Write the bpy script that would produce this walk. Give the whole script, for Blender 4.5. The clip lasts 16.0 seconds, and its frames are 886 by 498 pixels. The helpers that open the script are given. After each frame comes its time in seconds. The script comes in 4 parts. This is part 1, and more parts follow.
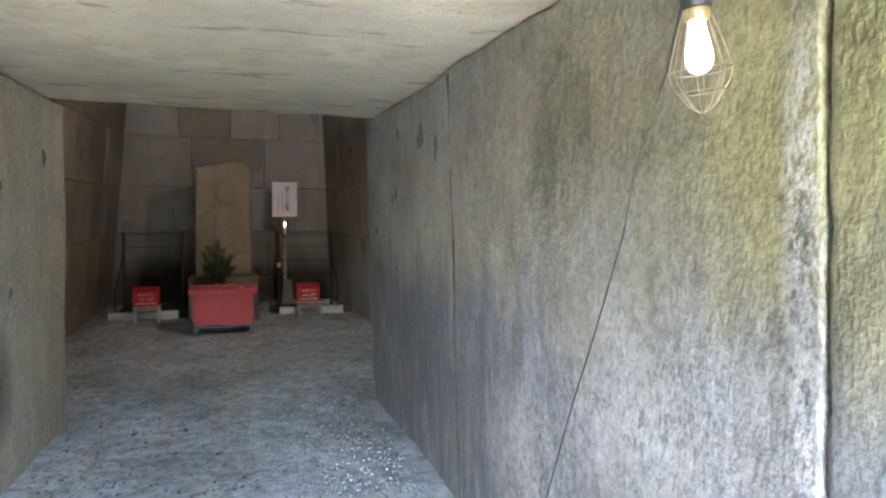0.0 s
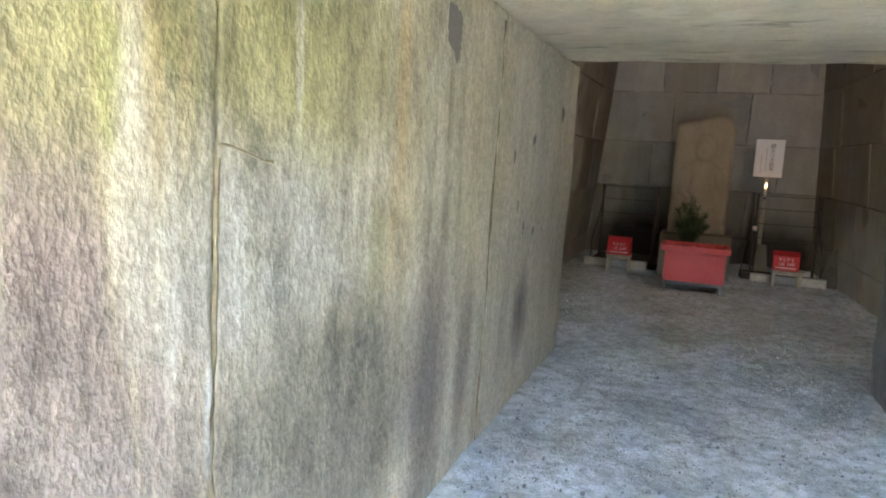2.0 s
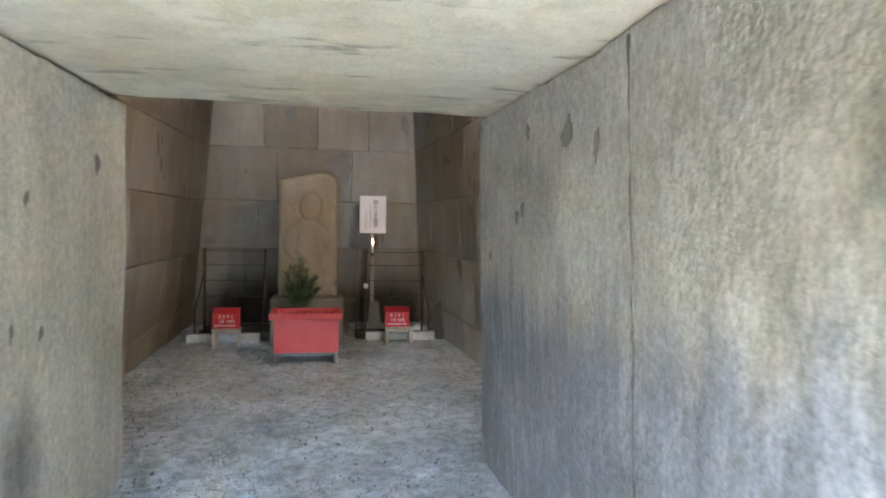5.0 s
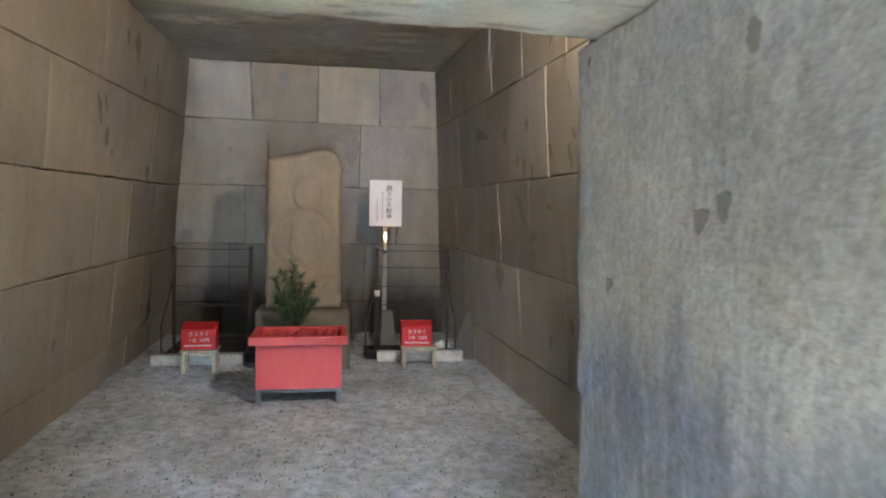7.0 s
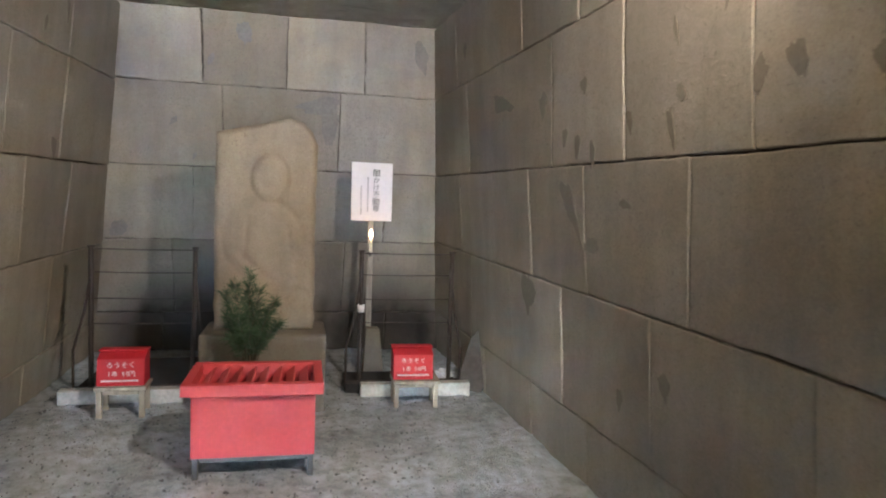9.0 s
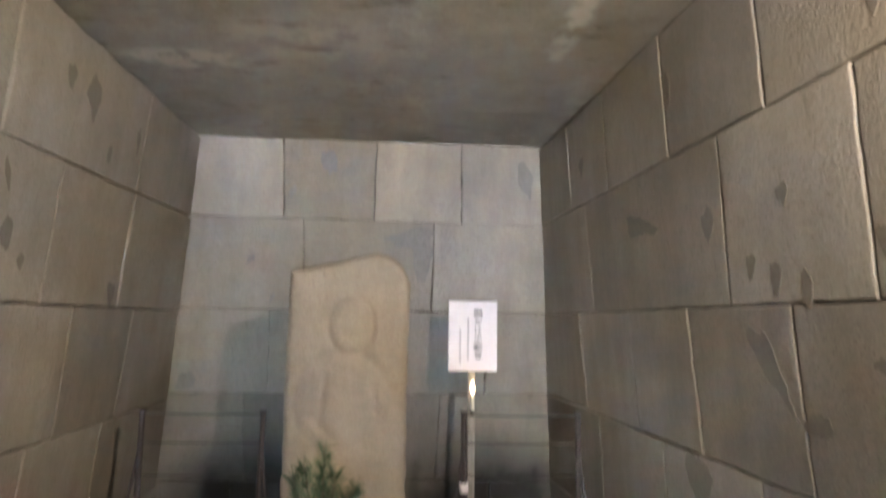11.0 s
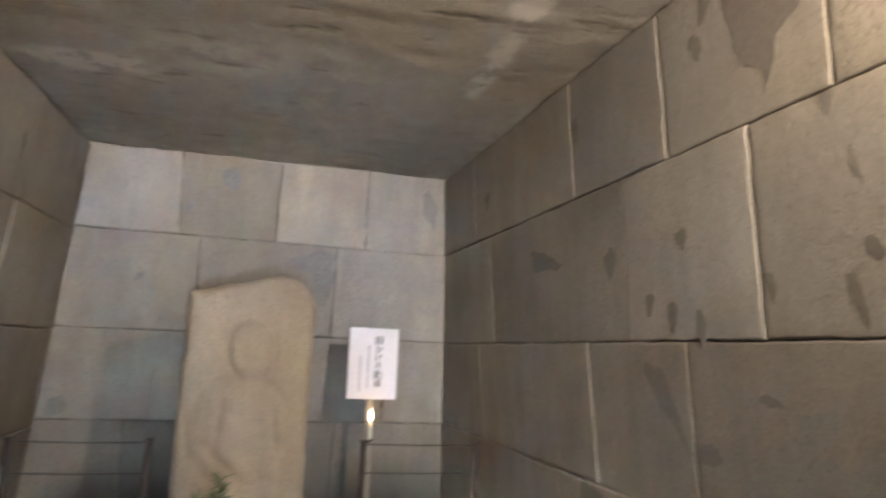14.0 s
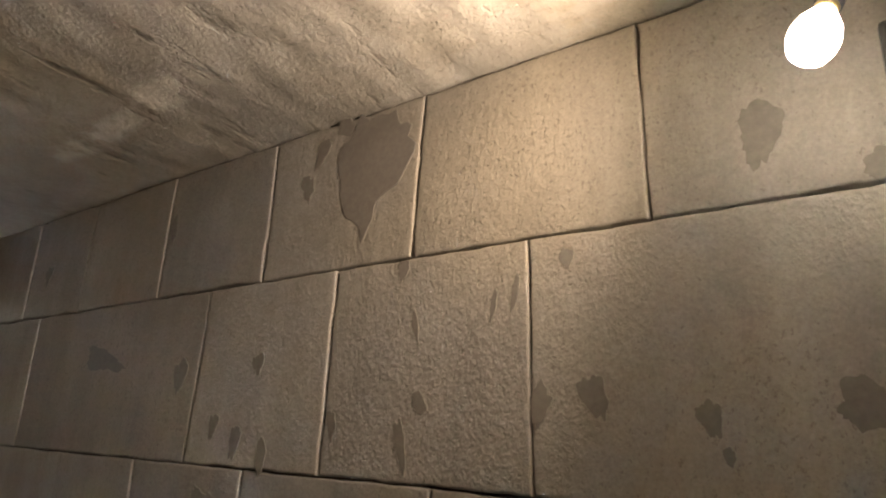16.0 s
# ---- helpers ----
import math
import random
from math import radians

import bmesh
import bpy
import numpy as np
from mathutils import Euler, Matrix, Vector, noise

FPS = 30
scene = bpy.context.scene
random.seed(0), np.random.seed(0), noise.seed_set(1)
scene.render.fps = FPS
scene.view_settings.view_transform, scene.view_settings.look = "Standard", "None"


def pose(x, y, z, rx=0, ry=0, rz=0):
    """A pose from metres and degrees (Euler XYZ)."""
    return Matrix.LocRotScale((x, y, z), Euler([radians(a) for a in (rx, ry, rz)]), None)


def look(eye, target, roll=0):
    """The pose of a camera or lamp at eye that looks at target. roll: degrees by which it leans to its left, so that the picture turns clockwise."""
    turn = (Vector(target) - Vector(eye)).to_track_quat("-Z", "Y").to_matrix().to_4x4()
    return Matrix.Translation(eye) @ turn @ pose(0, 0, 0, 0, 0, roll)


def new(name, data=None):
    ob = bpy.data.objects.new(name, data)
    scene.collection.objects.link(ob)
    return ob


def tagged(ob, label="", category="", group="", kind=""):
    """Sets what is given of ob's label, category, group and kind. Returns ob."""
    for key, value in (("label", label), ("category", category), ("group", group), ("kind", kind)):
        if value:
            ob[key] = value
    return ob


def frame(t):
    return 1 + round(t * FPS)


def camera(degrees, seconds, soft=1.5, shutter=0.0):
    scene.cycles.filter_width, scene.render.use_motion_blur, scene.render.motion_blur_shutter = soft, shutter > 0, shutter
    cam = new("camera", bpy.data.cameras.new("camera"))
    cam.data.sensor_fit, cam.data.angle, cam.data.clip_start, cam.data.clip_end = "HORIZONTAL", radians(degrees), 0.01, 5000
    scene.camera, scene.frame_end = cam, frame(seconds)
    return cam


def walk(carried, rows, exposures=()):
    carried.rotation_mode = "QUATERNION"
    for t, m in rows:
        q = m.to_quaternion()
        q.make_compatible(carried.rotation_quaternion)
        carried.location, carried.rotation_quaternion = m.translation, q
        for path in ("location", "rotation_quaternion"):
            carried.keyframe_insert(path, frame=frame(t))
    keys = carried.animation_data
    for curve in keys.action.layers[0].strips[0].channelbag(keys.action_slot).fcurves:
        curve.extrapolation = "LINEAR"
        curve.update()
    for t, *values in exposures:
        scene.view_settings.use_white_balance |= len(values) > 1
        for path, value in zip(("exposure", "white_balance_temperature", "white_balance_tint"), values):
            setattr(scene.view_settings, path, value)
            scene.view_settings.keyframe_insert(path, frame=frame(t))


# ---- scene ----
cam = camera(67.2, 16.0, 2.0, 0.5)
PATH = [
    (0, (0.174, -0.011, 1.216), (0.76, 1.899, 1.129), 0.2),
    (0.5, (0.163, -0.028, 1.216), (0.615, 1.915, 1.071), 0.4),
    (1, (0.101, -0.021, 1.21), (0.22, 1.967, 1.025), 0.8),
    (1.5, (0.02, -0.024, 1.199), (-0.473, 1.902, 0.978), 1.3),
    (2, (-0.015, -0.053, 1.214), (-0.711, 1.804, 0.956), 3.2),
    (2.5, (0.013, -0.064, 1.221), (-0.516, 1.851, 0.997), 4.6),
    (3, (0.092, -0.058, 1.228), (0.126, 1.933, 1.044), 5.1),
    (3.5, (0.132, -0.023, 1.231), (0.317, 1.965, 1.102), 3.5),
    (4, (0.142, 0.124, 1.207), (0.374, 2.11, 1.158), 2.4),
    (4.2, (0.113, 0.25, 1.201), (0.384, 2.231, 1.18), 2.2),
    (6.3, (0.286, 1.944, 1.353), (0.677, 3.904, 1.265), 0.1),
    (6.5, (0.267, 2.084, 1.353), (0.622, 4.051, 1.271), 0.4),
    (7, (0.232, 2.474, 1.326), (0.564, 4.446, 1.239), 1.0),
    (7.5, (0.263, 2.852, 1.356), (0.651, 4.808, 1.201), 1.0),
    (8, (0.25, 3.223, 1.367), (0.632, 5.177, 1.182), 1.6),
    (8.2, (0.239, 3.362, 1.384), (0.657, 5.311, 1.219), 2.1),
    (10.3, (0.245, 4.601, 1.391), (0.556, 6.574, 1.292), 0.4),
    (10.5, (0.271, 4.701, 1.42), (0.468, 6.69, 1.352), 0.4),
    (11, (0.228, 4.749, 1.494), (0.377, 6.728, 1.747), 0.9),
    (11.5, (0.19, 4.747, 1.526), (0.34, 6.683, 2.006), 0.1),
    (12, (0.177, 4.779, 1.483), (0.319, 6.753, 1.773), -0.5),
    (12.5, (0.152, 4.813, 1.419), (0.286, 6.807, 1.356), 0.0),
    (13, (0.147, 4.817, 1.427), (0.258, 6.813, 1.359), 0.8),
    (13.5, (0.117, 4.779, 1.475), (0.292, 6.766, 1.627), 1.6),
    (14, (0.105, 4.748, 1.495), (0.583, 6.66, 1.836), 2.2),
    (14.5, (0.15, 4.756, 1.519), (0.897, 6.554, 1.977), 3.2),
    (14.9, (0.206, 4.751, 1.551), (1.225, 6.39, 2.077), 4.0),
    (15, (0.204, 4.752, 1.56), (1.314, 6.32, 2.117), 3.7),
    (15.5, (0.118, 4.738, 1.57), (1.512, 6.003, 2.245), 3.2),
    (16, (0.063, 4.763, 1.575), (1.488, 5.981, 2.272), 5.1),
]
EXPOSURES = [(0.0, 6.8, 6650, 12), (1.0, 7.45, 6700, 12), (1.9, 6.95, 6900, 12), (2.4, 6.95, 6900, 12), (3.2, 7.25, 6800, 12), (4.2, 7.6, 6600, 12), (6.3, 8.08, 6150, 11), (8.2, 8.45, 6050, 11), (10.3, 8.85, 5950, 10), (13.4, 8.85, 5950, 10), (14.6, 8.5, 6250, 14), (16.0, 8.1, 6450, 14)]
walk(cam, [(t, look(eye, target, roll)) for t, eye, target, roll in PATH], EXPOSURES)
SKY, SUN, LAMP_W, MOUTH, ROOF = 0.15, 2.4, 0.72, -2.2, -1.75

# ---- world and lights ----
world = bpy.data.worlds.new("world")
scene.world = world
world.use_nodes = True
wn, wl = world.node_tree.nodes, world.node_tree.links
sky = wn.new("ShaderNodeTexSky")
sky.sky_type, sky.sun_disc = "NISHITA", False
sky.sun_elevation, sky.sun_rotation = radians(52), radians(214)
sky.dust_density = 1.2
wn["Background"].inputs["Strength"].default_value = SKY
wl.new(sky.outputs["Color"], wn["Background"].inputs["Color"])

sun = new("sun", bpy.data.lights.new("sun", "SUN"))
sun.data.energy, sun.data.angle, sun.data.color = SUN, radians(0.6), (1.0, 0.95, 0.88)
sun.matrix_world = look((-5.6, -8.3, 12.8), (0, 0, 0))


LAMP = (1.27, 4.92, 2.45)
AIM = (-0.9, 8.0, 2.5)
spot = new("chamber_flood_light", bpy.data.lights.new("chamber_flood_light", "SPOT"))
spot.data.energy, spot.data.shadow_soft_size, spot.data.color = LAMP_W, 0.09, (1.0, 0.79, 0.58)
spot.data.spot_size, spot.data.spot_blend = radians(168), 0.9
spot.matrix_world = look((LAMP[0] - 0.033, LAMP[1] + 0.063, LAMP[2] + 0.022), AIM)
flame = new("candle_light", bpy.data.lights.new("candle_light", "POINT"))
flame.data.energy, flame.data.shadow_soft_size, flame.data.color = 0.0013, 0.012, (1.0, 0.62, 0.28)
flame.location = (0.770, 9.14, 1.16)


# ---- materials ----
def nodes_of(name):
    m = bpy.data.materials.new(name)
    m.use_nodes = True
    return m, m.node_tree.nodes, m.node_tree.links, m.node_tree.nodes["Principled BSDF"]


def tex(nd, lk, kind, scale, coord, detail=4.0, rough=0.55, stretch=None, **more):
    t = nd.new(kind)
    t.inputs["Scale"].default_value = scale
    if "Detail" in t.inputs:
        t.inputs["Detail"].default_value = detail
        t.inputs["Roughness"].default_value = rough
    if stretch:
        mp = nd.new("ShaderNodeMapping")
        mp.inputs["Scale"].default_value = stretch
        lk.new(coord, mp.inputs["Vector"])
        coord = mp.outputs["Vector"]
    lk.new(coord, t.inputs["Vector"])
    return t


def ramp(nd, lk, fac, stops):
    r = nd.new("ShaderNodeValToRGB")
    e = r.color_ramp.elements
    while len(e) < len(stops):
        e.new(0.5)
    for el, (p, c) in zip(e, stops):
        el.position = p
        el.color = (c, c, c, 1) if isinstance(c, (int, float)) else (*c, 1)
    lk.new(fac, r.inputs["Fac"])
    return r.outputs["Color"]


def mix(nd, lk, kind, fac, a, b):
    m = nd.new("ShaderNodeMix")
    m.data_type, m.blend_type = "RGBA", kind
    for socket, value in ((m.inputs[0], fac), (m.inputs[6], a), (m.inputs[7], b)):
        if isinstance(value, (int, float)):
            socket.default_value = value
        elif isinstance(value, tuple):
            socket.default_value = (*value, 1)
        else:
            lk.new(value, socket)
    return m.outputs[2]


def maths(nd, lk, op, a, b=0.0, clamp=False):
    m = nd.new("ShaderNodeMath")
    m.operation, m.use_clamp = op, clamp
    for socket, value in zip(m.inputs, (a, b)):
        if isinstance(value, (int, float)):
            socket.default_value = value
        else:
            lk.new(value, socket)
    return m.outputs[0]


def bump(nd, lk, bsdf, height, strength, distance, under=None):
    b = nd.new("ShaderNodeBump")
    b.inputs["Strength"].default_value, b.inputs["Distance"].default_value = strength, distance
    lk.new(height, b.inputs["Height"])
    if under:
        lk.new(under, b.inputs["Normal"])
    lk.new(b.outputs["Normal"], bsdf.inputs["Normal"])
    return b.outputs["Normal"]


def place(nd):
    return nd.new("ShaderNodeNewGeometry").outputs["Position"]


def spread_from(nd, lk, p, centre, radii):
    """1 at the centre, 0 at the rim of an ellipsoid: where a stain has spread."""
    m = nd.new("ShaderNodeMapping")
    m.inputs["Scale"].default_value = [1 / r for r in radii]
    m.inputs["Location"].default_value = [-c / r for c, r in zip(centre, radii)]
    lk.new(p, m.inputs["Vector"])
    g = nd.new("ShaderNodeVectorMath")
    g.operation = "LENGTH"
    lk.new(m.outputs["Vector"], g.inputs[0])
    return maths(nd, lk, "SUBTRACT", 1.0, g.outputs["Value"], True)


def ranged(nd, lk, value, a, b, c, d):
    m = nd.new("ShaderNodeMapRange")
    lk.new(value, m.inputs[0])
    for i, v in enumerate((a, b, c, d)):
        m.inputs[i + 1].default_value = v
    return m.outputs[0]


def tuff(name, colour, spread=0.12, speck=1.0, rough=0.86, gouged=0.0, soot=False, smears=()):
    """Dressed volcanic tuff: grain, pits, clouds and dark clasts."""
    m, nd, lk, bs = nodes_of(name)
    p = place(nd)
    rnd = nd.new("ShaderNodeObjectInfo").outputs["Random"]
    clouds = tex(nd, lk, "ShaderNodeTexNoise", 1.3, p, 5, 0.6).outputs["Fac"]
    streak = tex(nd, lk, "ShaderNodeTexNoise", 3.0, p, 4, 0.6, (2.2, 2.2, 0.35)).outputs["Fac"]
    grain = tex(nd, lk, "ShaderNodeTexNoise", 95, p, 3, 0.65).outputs["Fac"]
    fine = tex(nd, lk, "ShaderNodeTexNoise", 28, p, 4, 0.6).outputs["Fac"]
    warm = tex(nd, lk, "ShaderNodeTexNoise", 0.8, p, 2, 0.5).outputs["Fac"]
    c = mix(nd, lk, "MIX", ramp(nd, lk, warm, ((0.35, 0.0), (0.7, 1.0))), colour,
            (colour[0] * 1.08, colour[1] * 1.01, colour[2] * 0.86))
    c = mix(nd, lk, "MULTIPLY", 1.0, c, ramp(nd, lk, clouds, ((0.28, 0.80), (0.72, 1.14))))
    c = mix(nd, lk, "MULTIPLY", 0.7, c, ramp(nd, lk, streak, ((0.3, 0.84), (0.65, 1.08))))
    c = mix(nd, lk, "MULTIPLY", 0.55 * speck, c, ramp(nd, lk, grain, ((0.3, 0.78), (0.7, 1.18))))
    c = mix(nd, lk, "MULTIPLY", 0.35 * speck, c, ramp(nd, lk, fine, ((0.32, 0.76), (0.6, 1.08))))
    for size, bound, tone, reach in ((52, 0.62, 0.52, 0.30), (85, 0.70, 0.62, 0.30), (65, 0.74, 1.38, 0.32)):
        grit = tex(nd, lk, "ShaderNodeTexVoronoi", size, p, stretch=(1.0, 0.8, 1.15))
        cell = nd.new("ShaderNodeRGBToBW")
        lk.new(grit.outputs["Color"], cell.inputs[0])
        near = ramp(nd, lk, grit.outputs["Distance"], ((reach * 0.7, 1.0), (reach, 0.0)))
        few = maths(nd, lk, "MULTIPLY", near, ramp(nd, lk, cell.outputs[0], ((bound - 0.01, 0.0), (bound, 1.0))))
        c = mix(nd, lk, "MULTIPLY", maths(nd, lk, "MULTIPLY", few, speck), c, (tone, tone, tone))
    c = mix(nd, lk, "MULTIPLY", 1.0, c, ramp(nd, lk, rnd, ((0.0, 1 - spread), (1.0, 1 + spread))))
    # ragged little pocks, thick in some parts of the stone and few in others
    pock = tex(nd, lk, "ShaderNodeTexNoise", 80, p, 4, 0.65, (1, 1, 0.8)).outputs["Fac"]
    pocks = ramp(nd, lk, maths(nd, lk, "ADD", pock, maths(nd, lk, "MULTIPLY", maths(nd, lk, "SUBTRACT", clouds, 0.5), 0.35)), ((0.60, 0.0), (0.66, 1.0)))
    c = mix(nd, lk, "MULTIPLY", maths(nd, lk, "MULTIPLY", pocks, 0.6 * speck), c, (0.58, 0.56, 0.54))
    clast = tex(nd, lk, "ShaderNodeTexVoronoi", 5.5, p, stretch=(1, 1, 0.6))
    clast.inputs["Randomness"].default_value = 1.0
    wob = maths(nd, lk, "ADD", clast.outputs["Distance"], maths(nd, lk, "MULTIPLY", fine, 0.22))
    c = mix(nd, lk, "MULTIPLY", 1.0, c, ramp(nd, lk, wob, ((0.15, 0.62), (0.185, 1.0))))
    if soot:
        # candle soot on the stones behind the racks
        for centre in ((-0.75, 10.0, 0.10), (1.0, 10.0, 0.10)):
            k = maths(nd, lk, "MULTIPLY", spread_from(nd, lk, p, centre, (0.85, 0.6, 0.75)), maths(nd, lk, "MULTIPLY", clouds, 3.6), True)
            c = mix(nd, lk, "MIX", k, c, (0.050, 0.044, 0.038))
    for centre, radii, k in smears:
        pale = maths(nd, lk, "MULTIPLY", spread_from(nd, lk, p, centre, radii), maths(nd, lk, "MULTIPLY", ramp(nd, lk, streak, ((0.40, 0.0), (0.58, 1.0))), k), True)
        c = mix(nd, lk, "MIX", pale, c, (colour[0] * 1.5, colour[1] * 1.5, colour[2] * 1.46))
    if gouged:
        # chisel gouges lying across, and pale smears of old plaster
        g = tex(nd, lk, "ShaderNodeTexNoise", 3.4, p, 5, 0.6, (0.75, 2.6, 1.0)).outputs["Fac"]
        c = mix(nd, lk, "MULTIPLY", gouged, c, ramp(nd, lk, g, ((0.33, 0.58), (0.39, 1.0))))
        g2 = tex(nd, lk, "ShaderNodeTexNoise", 1.1, p, 6, 0.68, (1.0, 0.7, 1.0)).outputs["Fac"]
        c = mix(nd, lk, "MIX", ramp(nd, lk, g2, ((0.56, 0.0), (0.60, 0.5 * gouged))), c, (colour[0] * 1.25, colour[1] * 1.25, colour[2] * 1.22))
    lk.new(c, bs.inputs["Base Color"])
    lk.new(ramp(nd, lk, fine, ((0.3, rough - 0.1), (0.7, rough + 0.08))), bs.inputs["Roughness"])
    bs.inputs["Specular IOR Level"].default_value = 0.3
    pits = tex(nd, lk, "ShaderNodeTexVoronoi", 60, p, stretch=(1, 1, 0.7)).outputs["Distance"]
    h = maths(nd, lk, "ADD", maths(nd, lk, "MULTIPLY", fine, 0.7), maths(nd, lk, "MULTIPLY", pits, 0.4))
    h = maths(nd, lk, "ADD", h, maths(nd, lk, "MULTIPLY", grain, 0.5))
    h = maths(nd, lk, "SUBTRACT", h, maths(nd, lk, "MULTIPLY", pocks, 0.5))
    if gouged:
        lumps = tex(nd, lk, "ShaderNodeTexNoise", 17, p, 5, 0.7, (0.8, 1.2, 1.0)).outputs["Fac"]
        h = maths(nd, lk, "ADD", h, maths(nd, lk, "ADD", maths(nd, lk, "MULTIPLY", lumps, 1.4), maths(nd, lk, "MULTIPLY", ramp(nd, lk, g, ((0.30, 0.0), (0.42, 1.0))), 1.6)))
    bump(nd, lk, bs, h, 0.50, 0.007)
    return m


def weathered_tuff(name, side):
    """The slabs of the passage: algae towards the open end and up high, rain streaks, dark damp and pale bloom down low."""
    east = side == "east"
    m, nd, lk, bs = nodes_of(name)
    p = place(nd)
    sep = nd.new("ShaderNodeSeparateXYZ")
    lk.new(p, sep.inputs[0])
    y, z = sep.outputs[1], sep.outputs[2]
    clouds = tex(nd, lk, "ShaderNodeTexNoise", 1.7, p, 6, 0.65).outputs["Fac"]
    streak = tex(nd, lk, "ShaderNodeTexNoise", 5.0, p, 4, 0.6, (1.0, 1.0, 0.16 if east else 0.10)).outputs["Fac"]
    thin = tex(nd, lk, "ShaderNodeTexNoise", 15, p, 3, 0.6, (1.0, 1.0, 0.2 if east else 0.1)).outputs["Fac"]
    grain = tex(nd, lk, "ShaderNodeTexNoise", 105, p, 2, 0.6, (1, 1, 0.8)).outputs["Fac"]
    fine = tex(nd, lk, "ShaderNodeTexNoise", 40, p, 3, 0.6, (1, 1, 0.7)).outputs["Fac"]
    moss_n = tex(nd, lk, "ShaderNodeTexNoise", 2.4, p, 6, 0.68, (1, 1, 0.6)).outputs["Fac"]
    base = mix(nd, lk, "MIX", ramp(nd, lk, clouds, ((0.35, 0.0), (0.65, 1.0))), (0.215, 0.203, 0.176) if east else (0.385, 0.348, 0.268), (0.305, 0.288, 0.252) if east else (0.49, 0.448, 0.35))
    # base colour dimmed towards the mouth, to offset the strong daylight there
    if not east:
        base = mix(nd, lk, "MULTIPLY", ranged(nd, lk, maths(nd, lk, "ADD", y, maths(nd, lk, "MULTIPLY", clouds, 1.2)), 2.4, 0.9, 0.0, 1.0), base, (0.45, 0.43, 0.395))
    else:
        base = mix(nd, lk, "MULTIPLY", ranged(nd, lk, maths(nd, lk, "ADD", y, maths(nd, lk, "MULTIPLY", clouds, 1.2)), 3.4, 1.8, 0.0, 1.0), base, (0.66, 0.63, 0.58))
    # algae grows towards the daylight
    out = ranged(nd, lk, y, 2.4 if east else 3.4, 0.5, 0.0, 1.0)
    up = ranged(nd, lk, z, 0.75 if east else 0.55, 1.35, 0.05, 1.0)
    blot = ramp(nd, lk, maths(nd, lk, "ADD", maths(nd, lk, "MULTIPLY", moss_n, 0.75), maths(nd, lk, "MULTIPLY", streak, 0.3)), ((0.37, 0.0), (0.53, 1.0)))
    algae = maths(nd, lk, "MULTIPLY", maths(nd, lk, "MULTIPLY", out, up), blot)
    c = mix(nd, lk, "MIX", maths(nd, lk, "MULTIPLY", algae, 0.95 if east else 0.85), base, (0.128, 0.124, 0.050) if east else (0.205, 0.195, 0.070))
    if not east:
        ochre = ramp(nd, lk, streak, ((0.57, 0.0), (0.64, 1.0)))
        c = mix(nd, lk, "MIX", maths(nd, lk, "MULTIPLY", maths(nd, lk, "MULTIPLY", ochre, out), 0.6), c, (0.31, 0.245, 0.125))
        wash = ramp(nd, lk, maths(nd, lk, "ADD", maths(nd, lk, "MULTIPLY", thin, 0.55), maths(nd, lk, "MULTIPLY", streak, 0.45)), ((0.53, 0.0), (0.60, 1.0)))
        c = mix(nd, lk, "MIX", maths(nd, lk, "MULTIPLY", maths(nd, lk, "MULTIPLY", wash, out), 0.40), c, (0.31, 0.29, 0.235))
        dirt = ramp(nd, lk, maths(nd, lk, "ADD", maths(nd, lk, "MULTIPLY", thin, 0.4), maths(nd, lk, "MULTIPLY", streak, 0.6)), ((0.38, 1.0), (0.48, 0.0)))
        c = mix(nd, lk, "MIX", maths(nd, lk, "MULTIPLY", maths(nd, lk, "MULTIPLY", dirt, out), 0.75), c, (0.125, 0.118, 0.062))
        pinkish = spread_from(nd, lk, p, (-0.83, 0.50, 0.72), (0.6, 0.62, 0.75))
        pinkish = maths(nd, lk, "MULTIPLY", pinkish, ramp(nd, lk, wash, ((0.0, 1.0), (1.0, 0.35))))
        c = mix(nd, lk, "MIX", maths(nd, lk, "MULTIPLY", pinkish, 1.9, True), c, (0.165, 0.128, 0.106))
        for centre, radii in (((-0.83, 1.76, 1.25), (0.5, 0.11, 1.0)), ((-0.83, 2.36, 1.25), (0.5, 0.16, 0.9)), ((-0.83, 2.75, 1.3), (0.5, 0.14, 0.8))):
            run = maths(nd, lk, "MULTIPLY", spread_from(nd, lk, p, centre, radii), maths(nd, lk, "MULTIPLY", thin, 3.0), True)
            c = mix(nd, lk, "MIX", maths(nd, lk, "MULTIPLY", run, 0.7), c, (0.37, 0.325, 0.215))
